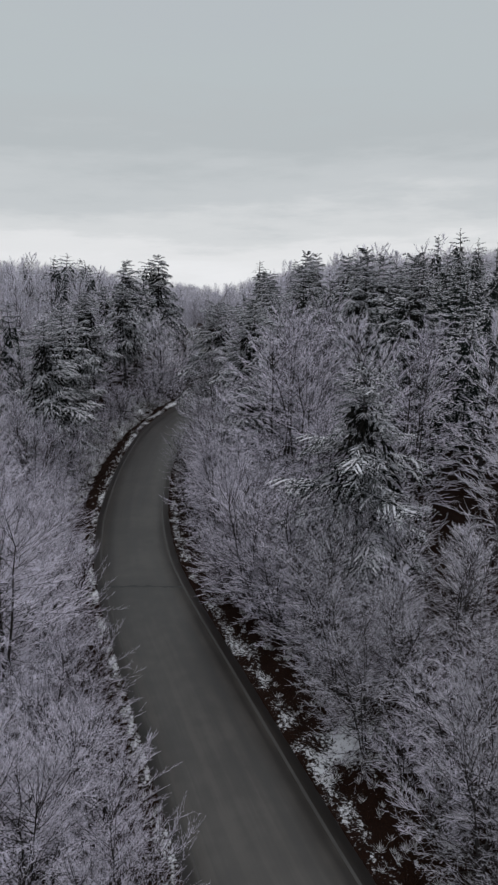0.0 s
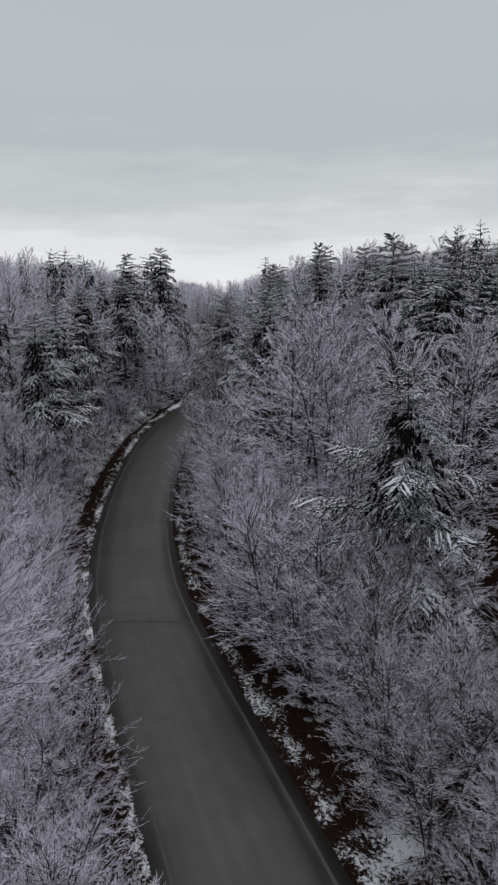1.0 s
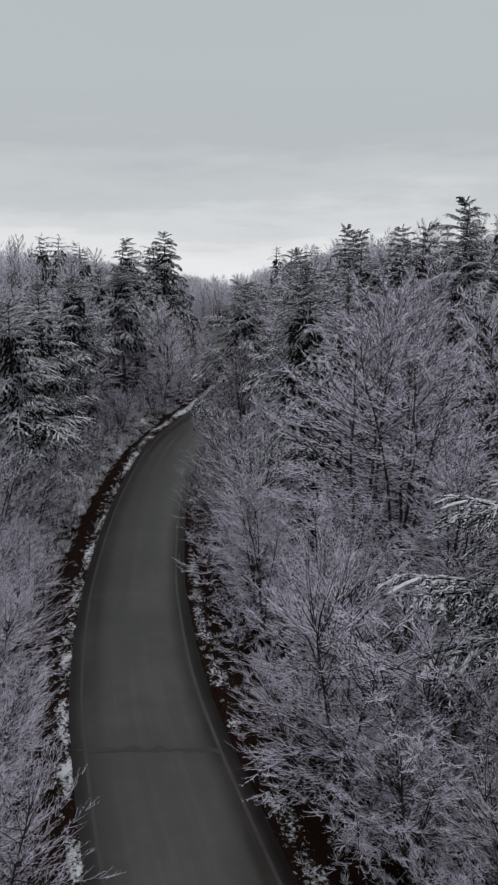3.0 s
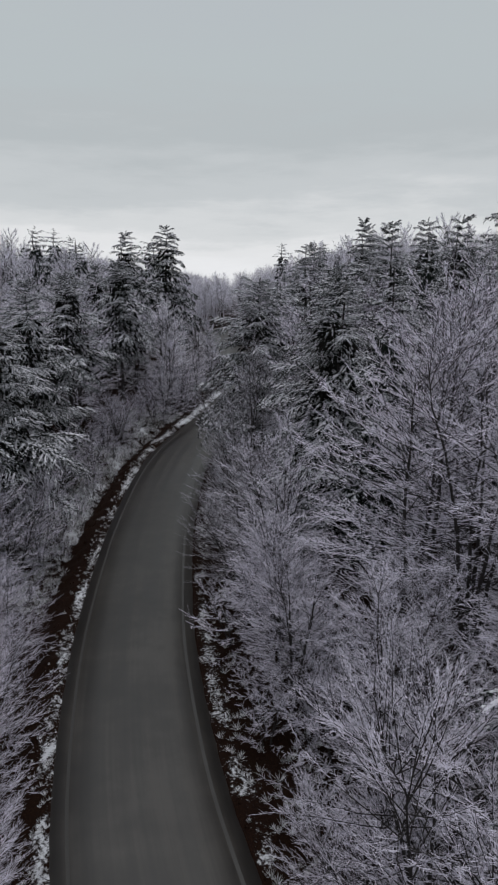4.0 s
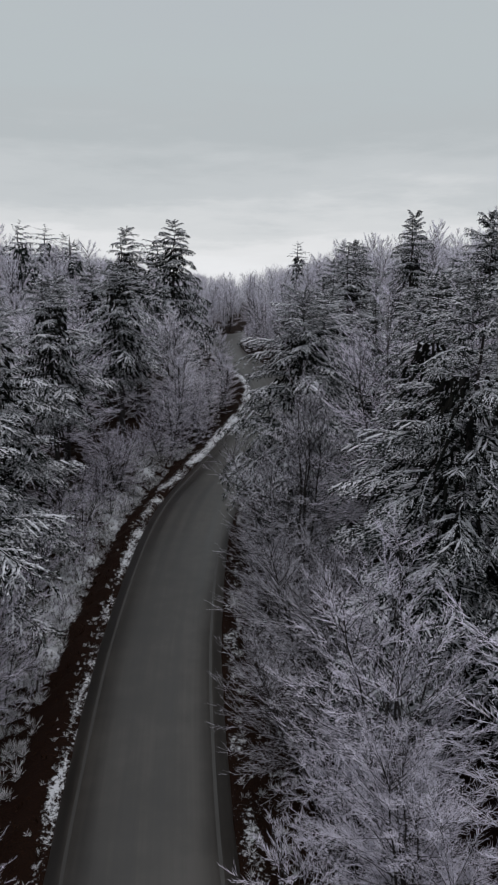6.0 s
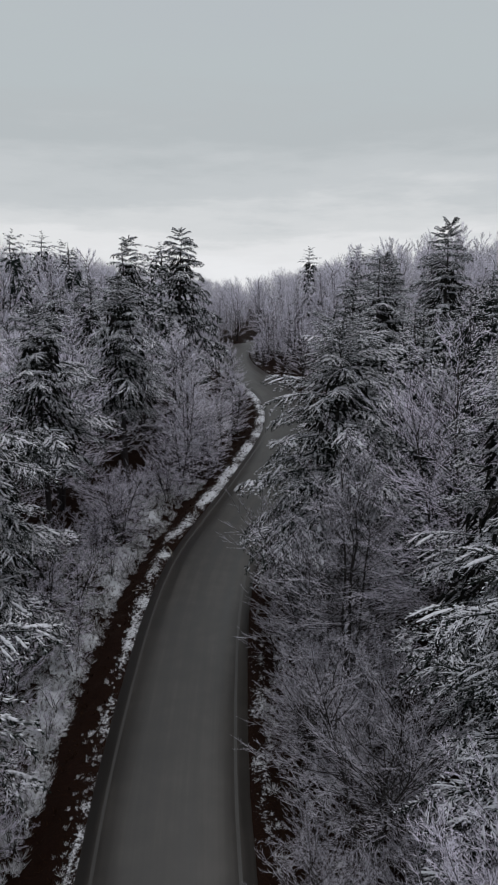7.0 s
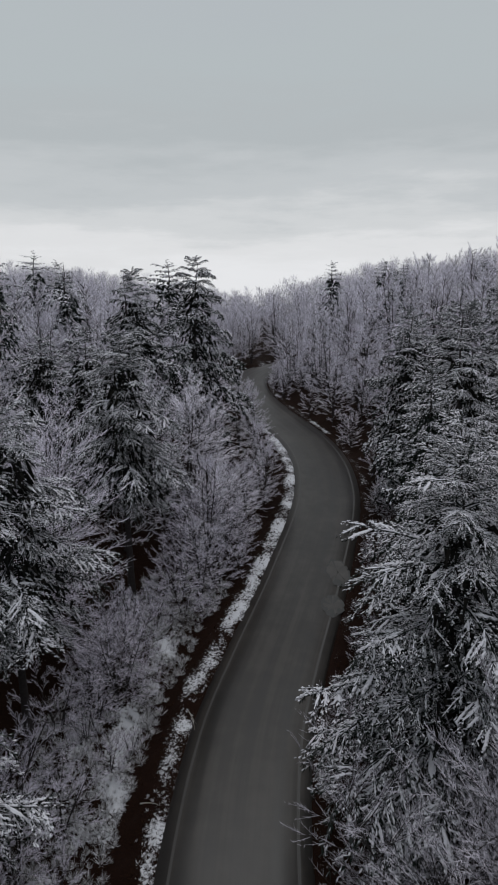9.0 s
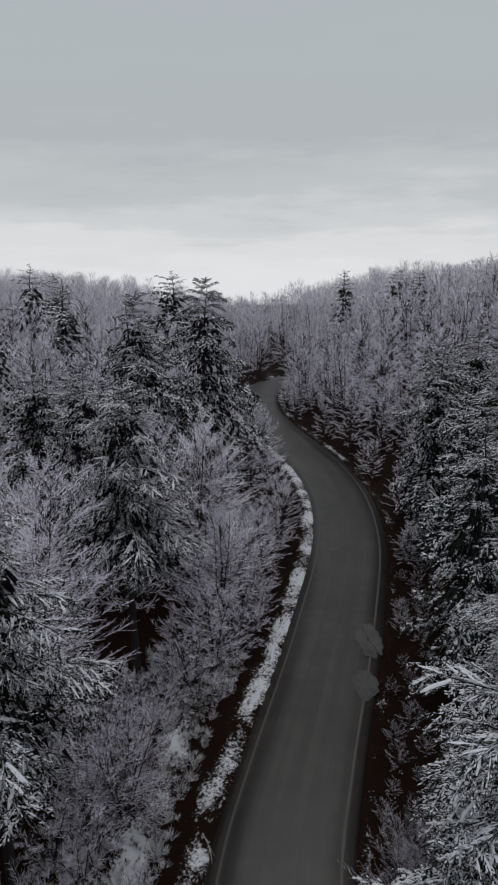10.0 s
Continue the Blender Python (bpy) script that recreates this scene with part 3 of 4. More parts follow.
def trunk_mesh(seed, height, r0):
    rng = np.random.default_rng(seed)
    t = np.linspace(0, 1, 9)
    height *= 0.975
    p = np.stack([np.cumsum(rng.normal(0, 0.006 * height, 9)) * t, np.cumsum(rng.normal(0, 0.006 * height, 9)) * t, height * t - 0.2 * (1 - t)], 1)
    return tri_mesh("trunk", *tube(p, r0 * (1 - t) ** 0.9 + 0.012 + 0.25 * r0 * np.exp(-t * 14), 8), M_BARK)


def bough_pose(h, az, lift, ln, twist):
    return Matrix.Translation((0, 0, h)) @ Euler((0, 0, radians(az))).to_matrix().to_4x4() @ Euler((radians(twist), radians(-lift), 0)).to_matrix().to_4x4() @ Matrix.Diagonal((ln, ln, ln, 1))


BOUGHS_FINEST = [bough_mesh(30 + k, 11, 24, 0.0125, M_NEEDLE, droop=0.10 + 0.05 * k, wide=0.33, tip=0.55, pad=0.026) for k in range(5)]
BOUGHS_FINE = [bough_mesh(k, 8, 15, 0.020, M_NEEDLE, droop=0.10 + 0.05 * k, wide=0.35, tip=0.75) for k in range(5)]
BOUGHS = [bough_mesh(10 + k, 6, 8, 0.040, M_NEEDLE, droop=0.18 + 0.06 * k, tip=1.15) for k in range(4)]
BOUGHS_SMALL = [bough_mesh(20 + k, 5, 7, 0.060, M_NEEDLE, droop=0.10 + 0.06 * k, wide=0.40, tip=1.5) for k in range(3)]


def spruce(name, label, x, y, height, radius, clear, boughs, seed, group=""):
    """A conifer whose boughs are parts of their own."""
    rng = np.random.default_rng(seed)
    tree = tagged(new(name), label, "tree", group)
    tree.location = (x, y, land_at(x, y))
    part("trunk", trunk_mesh(seed, height, 0.011 * height + 0.03), tree)
    part("inner_foliage", tri_mesh("inner_foliage", *inner_foliage(seed, height, radius, clear, 700, 0.5), M_INNER), tree, "inner twigs close to the stem, coloured dark as the crown's shade")
    close = y < 84 and -18 < x < 9.5
    for item in conifer_layout(seed, height, radius, clear, boughs):
        small = item[3] < 1.0
        pool = BOUGHS_SMALL if small else BOUGHS_FINEST if close and item[3] > 1.7 else BOUGHS_FINE if close else BOUGHS
        part("bough", pool[rng.integers(len(pool))], tree, m=bough_pose(*item))
    return tree


def joined_conifer(seed, height, radius, clear, boughs, mat, sprays=3, needles=3, width=0.2, ragged=0.4, tip=1.7):
    """A cheaper conifer for the wood behind: trunk and one crown."""
    protos = []
    for k in range(3):
        me = bough_mesh(60 + k, sprays, needles, width, mat, droop=0.12 + 0.06 * k, tip=tip)
        coat = np.empty(len(me.polygons), np.int32)
        me.polygons.foreach_get("material_index", coat)
        protos.append((*mesh_arrays(me), coat))
        bpy.data.meshes.remove(me)
    pieces, coats = [], []
    for j, item in enumerate(conifer_layout(seed, height, radius, clear, boughs, ragged)):
        m = np.array(bough_pose(*item))
        v, f, coat = protos[j % 3]
        pieces.append((v @ m[:3, :3].T + m[:3, 3], f))
        coats.append(coat)
    pieces.append(inner_foliage(seed, height, radius, clear, 300, 0.55))
    coats.append(np.zeros(len(pieces[-1][1]), np.int32))
    crown = tri_mesh("crown", *joined(pieces), mat)
    crown.materials.append(M_PAD)
    crown.polygons.foreach_set("material_index", np.concatenate(coats))
    return [("trunk", trunk_mesh(seed, height, 0.010 * height + 0.03)), ("crown", crown)]


def plant(name, label, meshes, x, y, scale, turn, stretch=1.0, group="", category="tree"):
    tree = tagged(new(name), label, category, group)
    tree.matrix_basis = pose(x, y, land_at(x, y) - 0.03, 0, 0, turn) @ Matrix.Diagonal((scale, scale, scale * stretch, 1))
    for n, me in meshes:
        ob = part(n, me, tree)
        if n == "branchwork":
            ob["kind"] = "stuff"
    return tree


# prototypes' meshes: near ones finely twigged, those of the wood behind coarser
NEAR_TREE = [bare_tree(101, 10.0, 2.9, 3, 180, 13, 8, 0.18, 0.0145, low=0.12, spread=0.4), bare_tree(102, 10.0, 2.7, 4, 180, 13, 8, 0.18, 0.0145, low=0.12, spread=0.5),
             bare_tree(103, 10.0, 3.1, 3, 180, 13, 8, 0.18, 0.0145, low=0.10, fan=0.4, spread=0.35), bare_tree(104, 10.0, 2.9, 5, 180, 13, 8, 0.18, 0.0145, low=0.10, spread=0.6)]
NEAR_BUSH = [bare_tree(111, 5.0, 2.4, 4, 160, 11, 8, 0.12, 0.0108, low=0.06, spread=0.7), bare_tree(112, 5.0, 2.3, 5, 160, 11, 8, 0.12, 0.0108, low=0.05, spread=0.8),
             bare_tree(113, 5.0, 2.6, 3, 160, 11, 8, 0.12, 0.0108, low=0.06, spread=0.6, fan=0.4)]
# mid and far crowns take the rime paled for haze
MID_TREE = [bare_tree(121, 10.0, 2.8, 2, 84, 9, 7, 0.27, 0.030, low=0.10, mat=M_RIME_HAZE), bare_tree(122, 10.0, 3.0, 2, 84, 9, 7, 0.27, 0.030, low=0.08, spread=0.3, mat=M_RIME_HAZE),
            bare_tree(123, 10.0, 2.6, 3, 84, 9, 7, 0.27, 0.030, low=0.10, mat=M_RIME_HAZE), bare_tree(124, 10.0, 2.8, 4, 84, 9, 7, 0.27, 0.030, low=0.08, spread=0.5, mat=M_RIME_HAZE)]
THIN_TREE = [bare_tree(141, 10.0, 2.7, 2, 56, 7, 7, 0.36, 0.040, low=0.10, mat=M_RIME_HAZE), bare_tree(142, 10.0, 2.8, 3, 56, 7, 7, 0.36, 0.040, low=0.08, spread=0.4, mat=M_RIME_HAZE)]
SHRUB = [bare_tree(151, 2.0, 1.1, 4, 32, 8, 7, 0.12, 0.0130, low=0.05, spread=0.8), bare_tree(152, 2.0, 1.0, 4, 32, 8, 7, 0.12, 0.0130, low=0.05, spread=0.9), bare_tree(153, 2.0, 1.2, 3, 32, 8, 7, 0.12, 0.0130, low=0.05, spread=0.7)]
FAR_TREE = [bare_tree(126, 10.0, 2.6, 1, 26, 5, 6, 0.55, 0.065, low=0.12, mat=M_RIME_HAZE), bare_tree(127, 10.0, 2.8, 2, 26, 5, 6, 0.55, 0.065, low=0.1, mat=M_RIME_HAZE)]


def recoated(meshes, mat):
    """The same tree with another coat on its crown."""
    crown = meshes[-1][1].copy()
    crown.materials[0] = mat
    return [*meshes[:-1], ("crown", crown)]


NEAR_TREE_THIN = [recoated(m, M_RIME_THIN) for m in NEAR_TREE]
NEAR_TREE_PALE = [recoated(m, M_RIME_HAZE) for m in NEAR_TREE]
NEAR_BUSH_PALE = [recoated(m, M_RIME_HAZE) for m in NEAR_BUSH]
SHRUB_THIN = [recoated(m, M_RIME_THIN) for m in SHRUB]
NEAR_BUSH_THIN = [recoated(m, M_RIME_THIN) for m in NEAR_BUSH]
MID_CONIFER = [joined_conifer(131, 10, 2.4, 1.0, 66, M_NEEDLE_DARK, 3, 3, 0.085), joined_conifer(132, 10, 2.8, 1.2, 66, M_NEEDLE_DARK, 3, 3, 0.085, 0.5), joined_conifer(133, 10, 2.2, 0.8, 66, M_NEEDLE_DARK, 3, 3, 0.085, 0.55)]
FINE_CONIFER = [joined_conifer(134, 10, 2.4, 1.0, 66, M_NEEDLE, 5, 6, 0.05, tip=1.15), joined_conifer(135, 10, 2.8, 1.2, 66, M_NEEDLE, 5, 6, 0.05, 0.5, 1.15), joined_conifer(136, 10, 2.3, 0.8, 66, M_NEEDLE, 5, 6, 0.05, 0.5, 1.15)]

# the conifers that stand out along the road: x, y, height, crown radius, clear stem, boughs
TALL = "tall dark green spruce with snow on its drooping boughs"
ROADSIDE = [(-15.7, 82.3, 14.2, 3.1, 5.6, 78, "tall spruce with heavy snow pads on its boughs beside the road"), (-17.5, 96.2, 15.6, 3.0, 4.6, 74, TALL), (-13.3, 98.4, 16.6, 3.3, 4.8, 74, TALL),
            (-17.6, 71.0, 13.4, 3.1, 5.2, 76, "spruce with a bare dark lower stem and snowy boughs"), (-16.9, 54.2, 13.0, 3.4, 2.8, 80, "broad spruce with grey rimed boughs on the bank"),
            (-17.9, 62.8, 13.8, 3.4, 2.6, 80, "broad spruce with drooping snowy boughs on the bank"), (5.8, 31.6, 11.7, 3.6, 2.0, 74, "broad dark spruce thick with snow among bare trees"),
            (-3.1, 66.8, 13.4, 4.2, 2.6, 84, "broad spruce with snowy boughs reaching over the road"), (-1.4, 73.0, 12.4, 3.0, 1.0, 70, TALL), (1.8, 82.6, 15.0, 3.1, 1.2, 76, TALL),
            (0.2, 50.6, 14.2, 3.4, 1.8, 82, "broad spruce with snow-laden boughs above the road"), (0.6, 56.2, 13.5, 3.1, 1.6, 76, TALL), (2.0, 96.4, 13.9, 3.0, 1.0, 72, TALL), (3.8, 100.6, 12.6, 3.0, 1.0, 66, TALL),
            (7.2, 105.0, 11.5, 2.8, 1.0, 60, TALL), (2.7, 87.4, 14.4, 3.0, 1.0, 72, TALL), (7.7, 88.6, 16.2, 3.2, 1.0, 76, TALL), (5.0, 63.6, 14.8, 3.1, 1.6, 74, TALL), (-19.6, 90.0, 11.5, 2.6, 2.0, 66, TALL),
            (9.3, 53.8, 15.6, 3.0, 2.0, 74, "tall conifer with snowy boughs above the bare trees"),
            (11.8, 80.6, 14.9, 3.1, 1.2, 72, TALL), (11.5, 69.9, 13.8, 3.0, 1.2, 70, TALL), (12.7, 63.9, 13.4, 3.0, 1.2, 70, TALL),
            (11.0, 44.8, 15.3, 3.0, 2.0, 70, TALL), (9.8, 98.3, 15.5, 2.9, 1.5, 66, TALL), (-23.0, 92.4, 10.7, 2.7, 2.0, 66, TALL), (14.2, 55.2, 13.4, 3.0, 1.5, 70, TALL)]
for k, (x, y, h, r, c, n, text) in enumerate(ROADSIDE):
    spruce("spruce_tree", text, x, y, h, 1.3 * r, c, n, 300 + k, "spruces along the road")

# bare trees and bushes that stand out: x, y, height, kind
BARE = [(2.0, 42.0, 12.8, 0, 1.15), (3.4, 40.0, 11.4, 3, 1.2), (0.0, 31.4, 6.6, 4, 1.0), (4.8, 45.6, 12.6, 0, 1.0), (4.2, 35.6, 8.4, 1, 1.1), (-2.4, 46.4, 7.8, 3, 1.15), (-18.5, 76.2, 10.4, 3, 1.2), (-13.3, 91.8, 9.0, 1, 1.25),
        (-14.9, 74.9, 4.2, 5, 1.1), (-3.4, 59.6, 10.0, 1, 1.1), (-4.2, 71.4, 3.4, 6, 1.0), (-10.9, 89.4, 4.6, 4, 1.2), (9.8, 38.0, 11.2, 0, 1.0), (-9.0, 21.0, 9.8, 1, 1.1), (3.6, 26.6, 5.4, 6, 1.0),
        (6.9, 17.6, 4.4, 5, 1.1), (9.4, 19.8, 5.2, 6, 1.1), (5.9, 22.4, 4.2, 4, 1.1), (8.6, 24.4, 6.0, 5, 1.0), (9.2, 14.6, 4.2, 4, 1.1), (2.4, 31.6, 6.3, 5, 1.1), (0.6, 60.6, 12.0, 2, 1.0), (2.6, 58.6, 11.4, 0, 1.0)]
KINDS_PALE = [*NEAR_TREE_PALE, *NEAR_BUSH_PALE]
KINDS, KINDS_THIN = [*NEAR_TREE, *NEAR_BUSH], [*NEAR_TREE_THIN, *NEAR_BUSH_THIN]
taken = [(-14.4, 78.6, 3.4), (-17.8, 70.6, 3.2)] + [(x, y, (0.8 if x < -8 else 0.6) * r) for x, y, h, r, c, n, text in ROADSIDE]
for x, y, h, k, broad in BARE:
    size = broad * h / (10.0 if k < 4 else 5.0)
    plant("bare_tree" if k < 4 else "bare_bush", "bare broadleaf tree coated in pale grey rime" if k < 4 else "rounded bare bush white with rime beside the road", (KINDS_PALE if x < -8 and y > 80 else KINDS if 27 < y < 49 or x < -8 or x > 0 and y > 56 else KINDS_THIN)[k], x, y, size, 40 * k, 1 / broad, group="rimed broadleaf trees", category="tree" if k < 4 else "bush")
    taken.append((x, y, 1.5))


def free(x, y, gap, under=1.0):
    return all((x - a) ** 2 + (y - b) ** 2 > max(gap, under * c) ** 2 for a, b, c in taken)


def edge(x, y):
    return float(beside(LINE, x, y)[0])


rng = np.random.default_rng(77)
found = []
for k in range(15000):
    y = rng.uniform(9, 142)
    x = -0.17 * y + rng.uniform(-1, 1) * min(48.0, 0.42 * y + 9)
    d = edge(x, y)
    out = abs(d)
    if out < (np.interp(y, [18, 26, 33, 92, 95], [5.0, 4.6, 4.0, 4.0, 3.5]) if d > 0 else np.interp(y, [44, 46, 51, 53, 72, 90], [4.2, 6.2, 6.2, 4.4, 4.6, 4.6])):
        continue
    if d > 0 and 70 < y < 93 and d < np.interp(y, [70, 75], [5.2, 6.2]):
        continue
    # how near the flight line, which follows the road, ever comes to it
    near = max(abs(x + 0.17 * y) / 0.37, 14.0, y - 54)
    u = rng.uniform()
    if d > 0:
        conifer = u < (0.9 if (d > 8 and 44 < y < 100) else 0.3 if 62 < y < 100 and d > 6.5 else 0.0)
        if d > 9 and 46 < y < 100 and not conifer and u < 0.985:
            continue
        top = np.interp(y, [10, 34, 42, 60, 110], [4.6, 6.0, 9.0, 9.5, 7.5]) + 0.30 * (out - 4)
    else:
        conifer = u < (0.06 if out > 12 and y > 50 else 0.0)
        top = np.interp(y, [10, 26, 40, 48, 60, 80, 110], [4.0, 3.8, 3.8, 4.6, 7.0, 6.0, 6.5]) + 0.38 * (out - 4)
    h = min(top, 12.0 if d > 0 else np.interp(y, [44, 60, 90], [11.0, 11.0, 10.0])) * rng.uniform(0.75, 1.08)
    if d > 0 and 16 < y < 32:
        h = min(h, 4.8)
    if d > 0 and y > 105:
        h = min(h, 10.5)
    if d < 0 and 52 < y < 72:
        h = min(h, max(0.9, (out - 3.4) * 0.85))
    if conifer:
        h = rng.uniform(9.5, 13.0)
    elif out < 2.7 + (0.44 if y < 93 else 0.24) * h:
        h = max(1.5, (out - 2.7) / (0.44 if y < 93 else 0.24)) * rng.uniform(0.9, 1.1)
    gap = 3.3 if conifer else np.interp(h, [2, 5, 12], [1.3, 2.5, 3.5]) + np.interp(near, [25, 60], [0, 0.5])
    if free(x, y, gap):
        taken.append((x, y, gap))
        found.append((near, x, y, h, conifer))
for k in range(2600):
    y, side = rng.uniform(14, 128), rng.choice((-1, 1))
    j = int(np.argmin(np.abs(LINE[:, 1] - y)))
    way = unit(LINE[j + 1] - LINE[j])
    off = side * rng.uniform(4.3 if side < 0 else 4.5 if y < 32 else 3.9, 8.0)
    x, y = LINE[j] + np.array((way[1], -way[0])) * off
    shaded = side > 0 and 68 < y < 93
    if shaded:
        off = rng.uniform(3.3, 6.0)
        x, y = LINE[j] + np.array((way[1], -way[0])) * off
    if side < 0 and (45.5 < y < 52 and abs(off) < 6 or 54 < y < 80 and abs(off) < 6.2):
        continue
    h = rng.uniform(0.5, 1.1) if shaded else rng.uniform(0.9, 2.2) * (0.6 + 0.12 * abs(off))
    if abs(edge(x, y)) > (3.1 if shaded else 3.8) and free(x, y, 1.05, 0.5):
        taken.append((x, y, 1.15))
        found.append((max(14.0, y - 54), x, y, h, None))
for k in range(1500):
    y, off = rng.uniform(94, 146), rng.uniform(3.6, 11.0)
    j = int(np.argmin(np.abs(LINE[:, 1] - y)))
    way = unit(LINE[j + 1] - LINE[j])
    x, y = LINE[j] + np.array((way[1], -way[0])) * off
    if free(x, y, 1.25, 0.5):
        taken.append((x, y, 1.25))
        found.append((max(30.0, y - 54), x, y, rng.uniform(3.05, 4.2) * (0.7 + 0.06 * off), False))
found.sort(key=lambda r: r[0])
counts = {"bare_tree": sum(k < 4 for x, y, h, k, broad in BARE), "bare_bush": sum(k > 3 for x, y, h, k, broad in BARE), "bare_shrub": 0, "spruce_tree": len(ROADSIDE)}
behind = []
for near, x, y, h, conifer in found:
    name = "bare_shrub" if conifer is None else "spruce_tree" if conifer else "bare_bush" if h < 6.2 else "bare_tree"
    counts[name] += 1
    turn, stretch = rng.uniform(0, 360), rng.uniform(0.9, 1.12)
    if conifer is None:
        if counts[name] < 240:
            plant(name, "low bare shrub with rimed twigs on the verge", (SHRUB_THIN if edge(x, y) > 0 and y > 49 else SHRUB)[rng.integers(3)], x, y, h / 2, turn, stretch, "verge shrubs", "shrub")
    elif counts[name] > 280:
        behind.append((x, y, h, turn, conifer))
    elif conifer:
        plant(name, "dark conifer dusted with snow in the wood", (FINE_CONIFER if near < 42 else MID_CONIFER)[rng.integers(3)], x, y, h / 10, turn, stretch, "conifers of the wood")
    elif h < 3.0:
        plant(name, "small bare bush with rimed twigs", SHRUB[rng.integers(3)], x, y, h / 2, turn, stretch, "rimed bushes", "bush")
    elif near < 29 and h < 6.2:
        plant(name, "bare bush with fine twigs white with rime", (NEAR_BUSH_THIN if edge(x, y) > (0 if y > 49 or y < 27 else 7) or x < -13 and 52 < y < 76 else NEAR_BUSH_PALE if y > 74 else NEAR_BUSH)[rng.integers(3)], x, y, h / 5, turn, stretch, "rimed bushes", "bush")
    elif near < 29:
        plant(name, "bare broadleaf tree coated in pale grey rime", (NEAR_TREE_THIN if edge(x, y) > 0 and y > 49 or x < -13 and 52 < y < 70 else NEAR_TREE_PALE if y > 70 else NEAR_TREE)[rng.integers(4)], x, y, h / 10, turn, stretch, "rimed broadleaf trees")
    else:
        bush = name == "bare_bush"
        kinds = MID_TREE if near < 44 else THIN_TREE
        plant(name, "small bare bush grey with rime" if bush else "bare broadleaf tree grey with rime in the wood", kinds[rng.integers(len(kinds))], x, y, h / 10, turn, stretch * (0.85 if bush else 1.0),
              "rimed bushes" if bush else "broadleaf trees of the wood", "bush" if bush else "tree")


def wood_behind(rows, protos, mat):
    """Many far trees in one mesh."""
    arrays = [mesh_arrays(me) for me in protos]
    pieces = []
    for j, (x, y, h, turn, _) in enumerate(rows):
        v, f = arrays[j % len(arrays)]
        c, s = np.cos(radians(turn)), np.sin(radians(turn))
        v = v @ (np.array([[c, -s, 0], [s, c, 0], [0, 0, 1]]).T * h / 10) + np.array((x, y, land_at(x, y)))
        pieces.append((v, f))
    return tri_mesh("wood_behind", *joined(pieces), mat)


bare_rows = [r for r in behind if not r[4]]
# the same wood goes on at both sides and behind the start
for k in range(900):
    y = rng.uniform(-70, 110)
    x = -0.17 * max(y, 0) + rng.choice((-1, 1)) * rng.uniform(0.42 * max(y, 0) + 9, 62)
    if abs(edge(x, y)) > 6 and free(x, y, 3.4):
        taken.append((x, y, 3.4))
        bare_rows.append((x, y, rng.uniform(6, 10), rng.uniform(0, 360), False))
tagged(new("wood_behind", wood_behind(bare_rows, [t[-1][1] for t in FAR_TREE], M_RIME_HAZE)), "wood of bare rimed trees beyond the roadside", "woodland", kind="stuff")


# far woods on the hills
def far_wood(lo_y, hi_y, lo_x, hi_x, count, seed):
    r = np.random.default_rng(seed)
    y = lo_y + (hi_y - lo_y) * r.uniform(0, 1, count) ** 0.8
    x = -12 + r.uniform(lo_x, hi_x, count) * (0.42 * y + 6)
    keep = (np.abs(beside(LINE, x, y)) > 4.5) & ~((np.abs(x + 0.17 * y) < 48) & (y < 140))
    x, y = x[keep], y[keep]
    n = len(x)
    z = land(x, y)
    h = r.uniform(7.0, 10.5, n) * np.interp(y, [120, 200], [1.0, 0.9])
    base = np.stack([x, y, z], 1)
    pieces = [spikes(base, np.stack([r.normal(0, 0.3, n), r.normal(0, 0.3, n), h], 1), 0.13, r)]
    m = 150
    w = np.repeat(np.arange(n), m)
    u = r.uniform(0.15, 0.9, n * m)
    az = r.uniform(0, 6.283, n * m)
    el = np.radians(r.uniform(35, 84, n * m))
    ln = h[w] * r.uniform(0.10, 0.24, n * m) * (1.15 - 0.5 * u)
    d = np.stack([np.cos(az) * np.cos(el), np.sin(az) * np.cos(el), np.sin(el)], 1)
    off = r.uniform(0, 1.1, n * m)[:, None] * np.stack([np.cos(az), np.sin(az), 0 * az], 1)
    pieces.append(spikes(base[w] + np.stack([0 * u, 0 * u, u * h[w]], 1) + off, d * ln[:, None], 0.056 * r.uniform(0.7, 1.3, n * m), r))
    # the pale coat gives these distant trees their haze
    return tri_mesh("far_wood", *joined(pieces), M_RIME_HAZE)


tagged(new("far_wood", far_wood(100, 270, -1, 1, 1400, 9)), "distant hillside wood of bare rimed trees", "woodland", kind="stuff")
for x, y, top in ((-33.5, 124.5, 22.4), (-31.4, 126.0, 21.4), (2.6, 148.7, 21.9), (-29, 121, 20.2), (10.4, 150, 22.2), (13.6, 150, 21.8), (23.2, 150, 23.7), (25.4, 151, 22.8), (-20.2, 135, 21.7)):
    h = top - land_at(x, y)
    plant("spruce_tree", "lone dark conifer on the skyline above bare trees", MID_CONIFER[int(x) % 3], x, y, 1.45 * h / 10, 50 * x, 0.69, group="conifers on the skyline")
for k, (x, y, h) in enumerate(((-14.5, 146, 8.5), (-12.5, 151, 8), (-9.5, 155, 8.5), (-5.5, 159, 8), (-1, 161.5, 8.5), (-16, 152, 9), (-11, 160, 9.5), (-5, 165, 9), (-15.2, 140.5, 8))):
    plant("bare_tree", "bare broadleaf tree grey with rime behind the bend", MID_TREE[k % 4], x, y, h / 10, 77 * k, group="broadleaf trees of the wood")


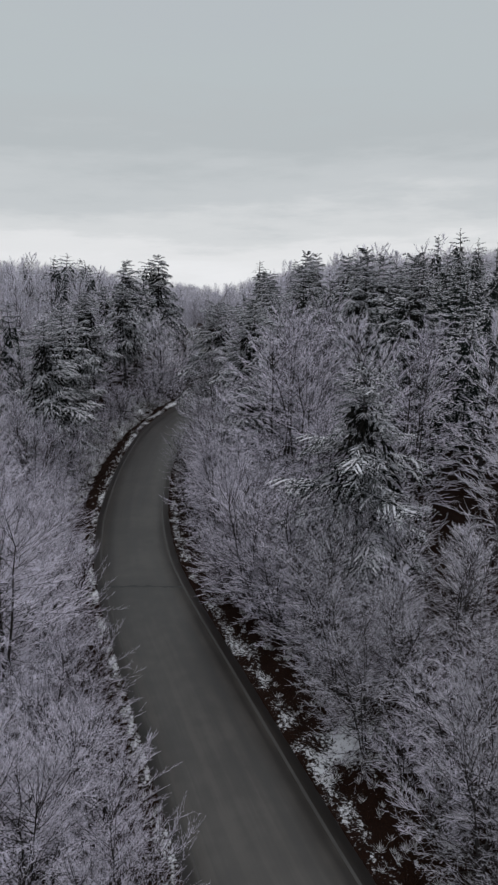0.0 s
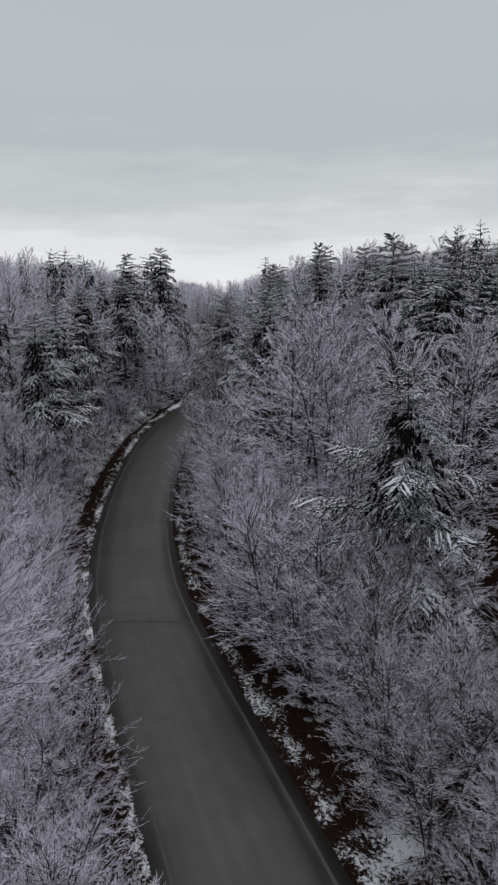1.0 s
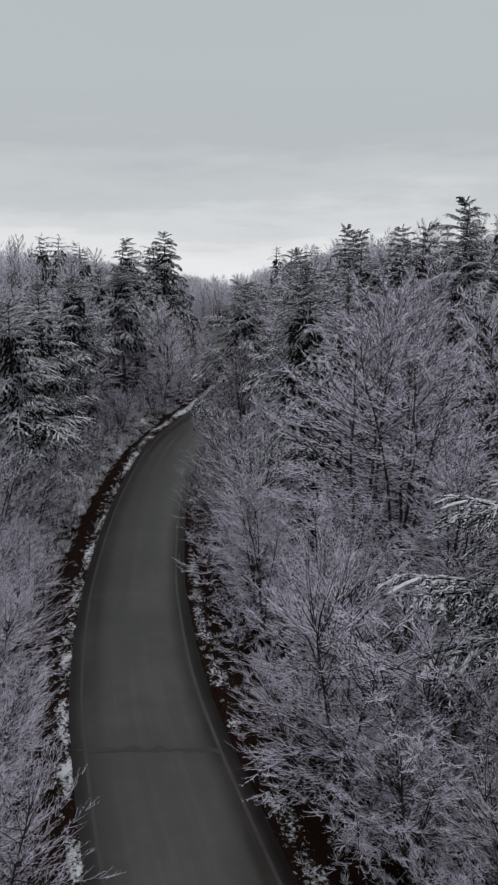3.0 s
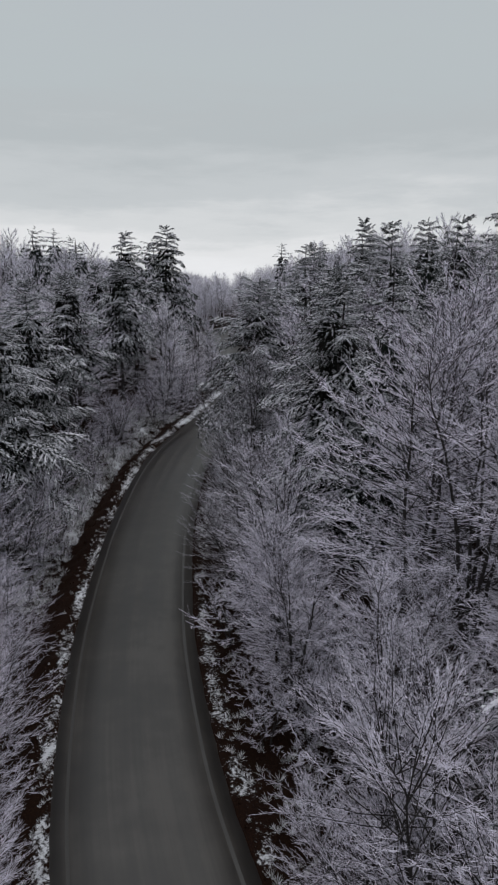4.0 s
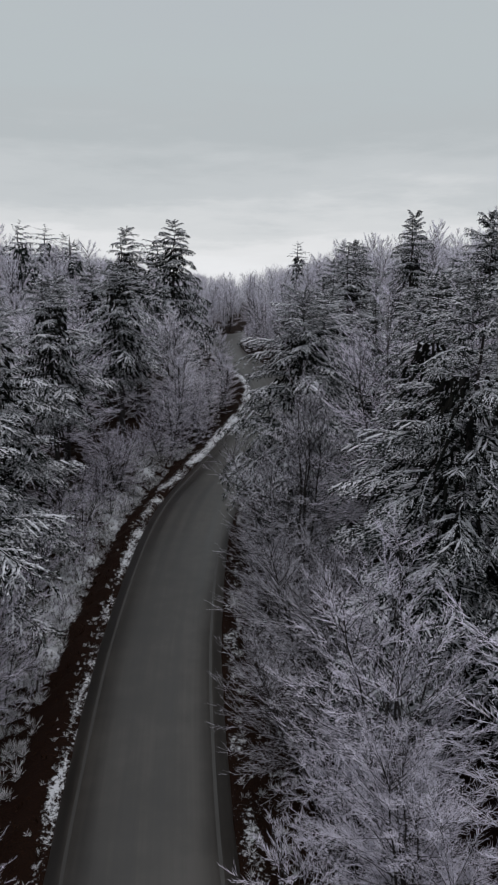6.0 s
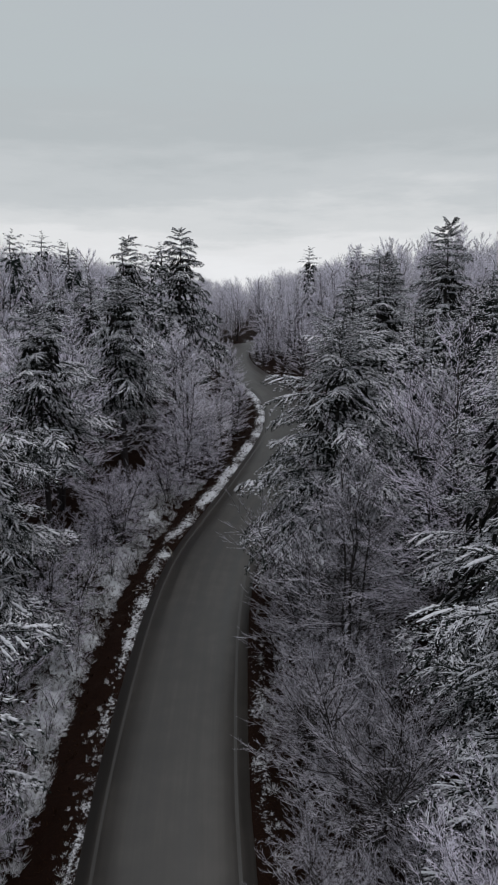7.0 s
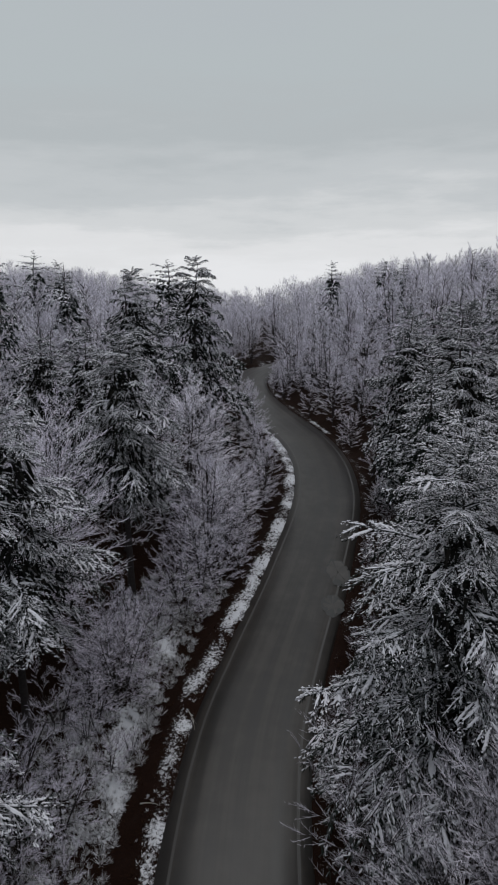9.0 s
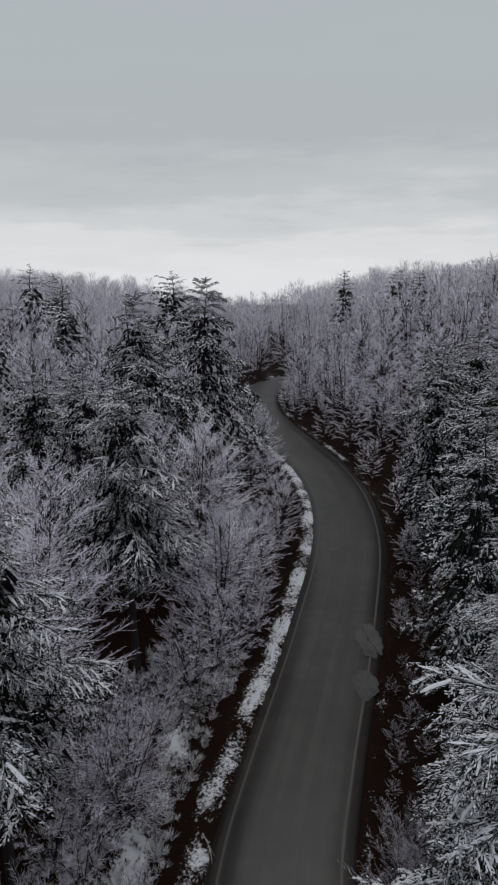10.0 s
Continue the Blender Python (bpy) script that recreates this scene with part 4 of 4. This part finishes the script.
# low scrub and dead leaves along the verges
def scrub(seed, side, lo, hi, clumps, mat, size, blades, width, near=6, far=150):
    r = np.random.default_rng(seed)
    p = LINE[(LINE[:, 1] > near) & (LINE[:, 1] < far)]
    t = unit(np.gradient(p, axis=0))
    i = r.integers(0, len(p), clumps)
    d = side * r.uniform(lo, hi, clumps)
    c = p[i] + np.stack([t[i, 1], -t[i, 0]], 1) * d[:, None] + r.normal(0, 0.2, (clumps, 2))
    c = c[np.abs(beside(LINE, c[:, 0], c[:, 1])) > lo - 0.1]
    z = land(c[:, 0], c[:, 1])
    n = len(c)
    s = size * r.uniform(0.4, 1.3, n)
    w = np.repeat(np.arange(n), blades)
    az, el = r.uniform(0, 6.283, n * blades), np.radians(r.uniform(25, 85, n * blades))
    dirs = np.stack([np.cos(az) * np.cos(el), np.sin(az) * np.cos(el), np.sin(el)], 1)
    base = np.stack([c[w, 0], c[w, 1], z[w] - 0.02], 1) + dirs * (s[w] * r.uniform(0, 0.5, n * blades))[:, None]
    v, f = spikes(base, dirs * (s[w] * r.uniform(0.4, 0.9, n * blades))[:, None], width, r, roof=True, flat=0.6)
    return tri_mesh("verge_scrub", v, f, mat)


tagged(new("verge_scrub", scrub(41, -1, 4.4, 7.5, 900, M_SCRUB, 0.30, 36, 0.013)), "low rimed scrub and grass on the road verge", "scrub", kind="stuff")
tagged(new("verge_scrub", scrub(42, 1, 2.8, 6.0, 700, M_SCRUB, 0.26, 36, 0.013, 6, 75)), "low rimed scrub and grass on the road verge", "scrub", kind="stuff")
tagged(new("verge_scrub", scrub(45, -1, 2.68, 3.05, 1300, M_SCRUB, 0.14, 24, 0.012, 8, 130)), "rimed grass along the edge of the asphalt", "scrub", kind="stuff")
tagged(new("verge_scrub", scrub(46, -1, 4.2, 8.5, 2400, M_SCRUB, 0.36, 40, 0.015, 48, 84)), "knee-high rimed scrub on the open bank", "scrub", kind="stuff")
tagged(new("dead_leaves", scrub(43, -1, 2.75, 6.0, 1800, M_LEAVES, 0.20, 9, 0.04)), "dark brown dead leaves and stalks in the ditch", "leaf litter", kind="stuff")
tagged(new("dead_leaves", scrub(44, 1, 2.75, 5.5, 1000, M_LEAVES, 0.20, 9, 0.04, 6, 100)), "dark brown dead leaves and stalks on the verge", "leaf litter", kind="stuff")


# pale fallen branches on the left verge
def fallen_branch(ends, thick):
    a, b = (np.array((x, y, land_at(x, y) + 0.05)) for x, y in ends)
    t = np.linspace(0, 1, 6)[:, None]
    line = a + (b - a) * t + np.array((0.06, 0.0, 0.05)) * np.sin(t * 3.1)
    v = [tube(line, thick * (1.1 - 0.7 * t[:, 0]), 5), tube(np.array([line[2], line[2] + (b - a) * 0.3 + np.array((0.12, -0.1, 0.06))]), np.array([thick * 0.6, thick * 0.2]), 4)]
    return tri_mesh("fallen_branch", *joined(v), M_STICK)


FALLEN = [(((-13.1, 69.3), (-12.4, 69.0)), 0.025), (((-11.8, 73.9), (-11.45, 72.9)), 0.022)]
M_STICK = plain("bleached_wood", (0.30, 0.27, 0.24), (0.48, 0.45, 0.42), 6.0, 0.8)
for ends, thick in FALLEN:
    tagged(new("fallen_branch", fallen_branch(ends, thick)), "pale bleached branch lying on the snowy verge", "branch", "fallen branches")
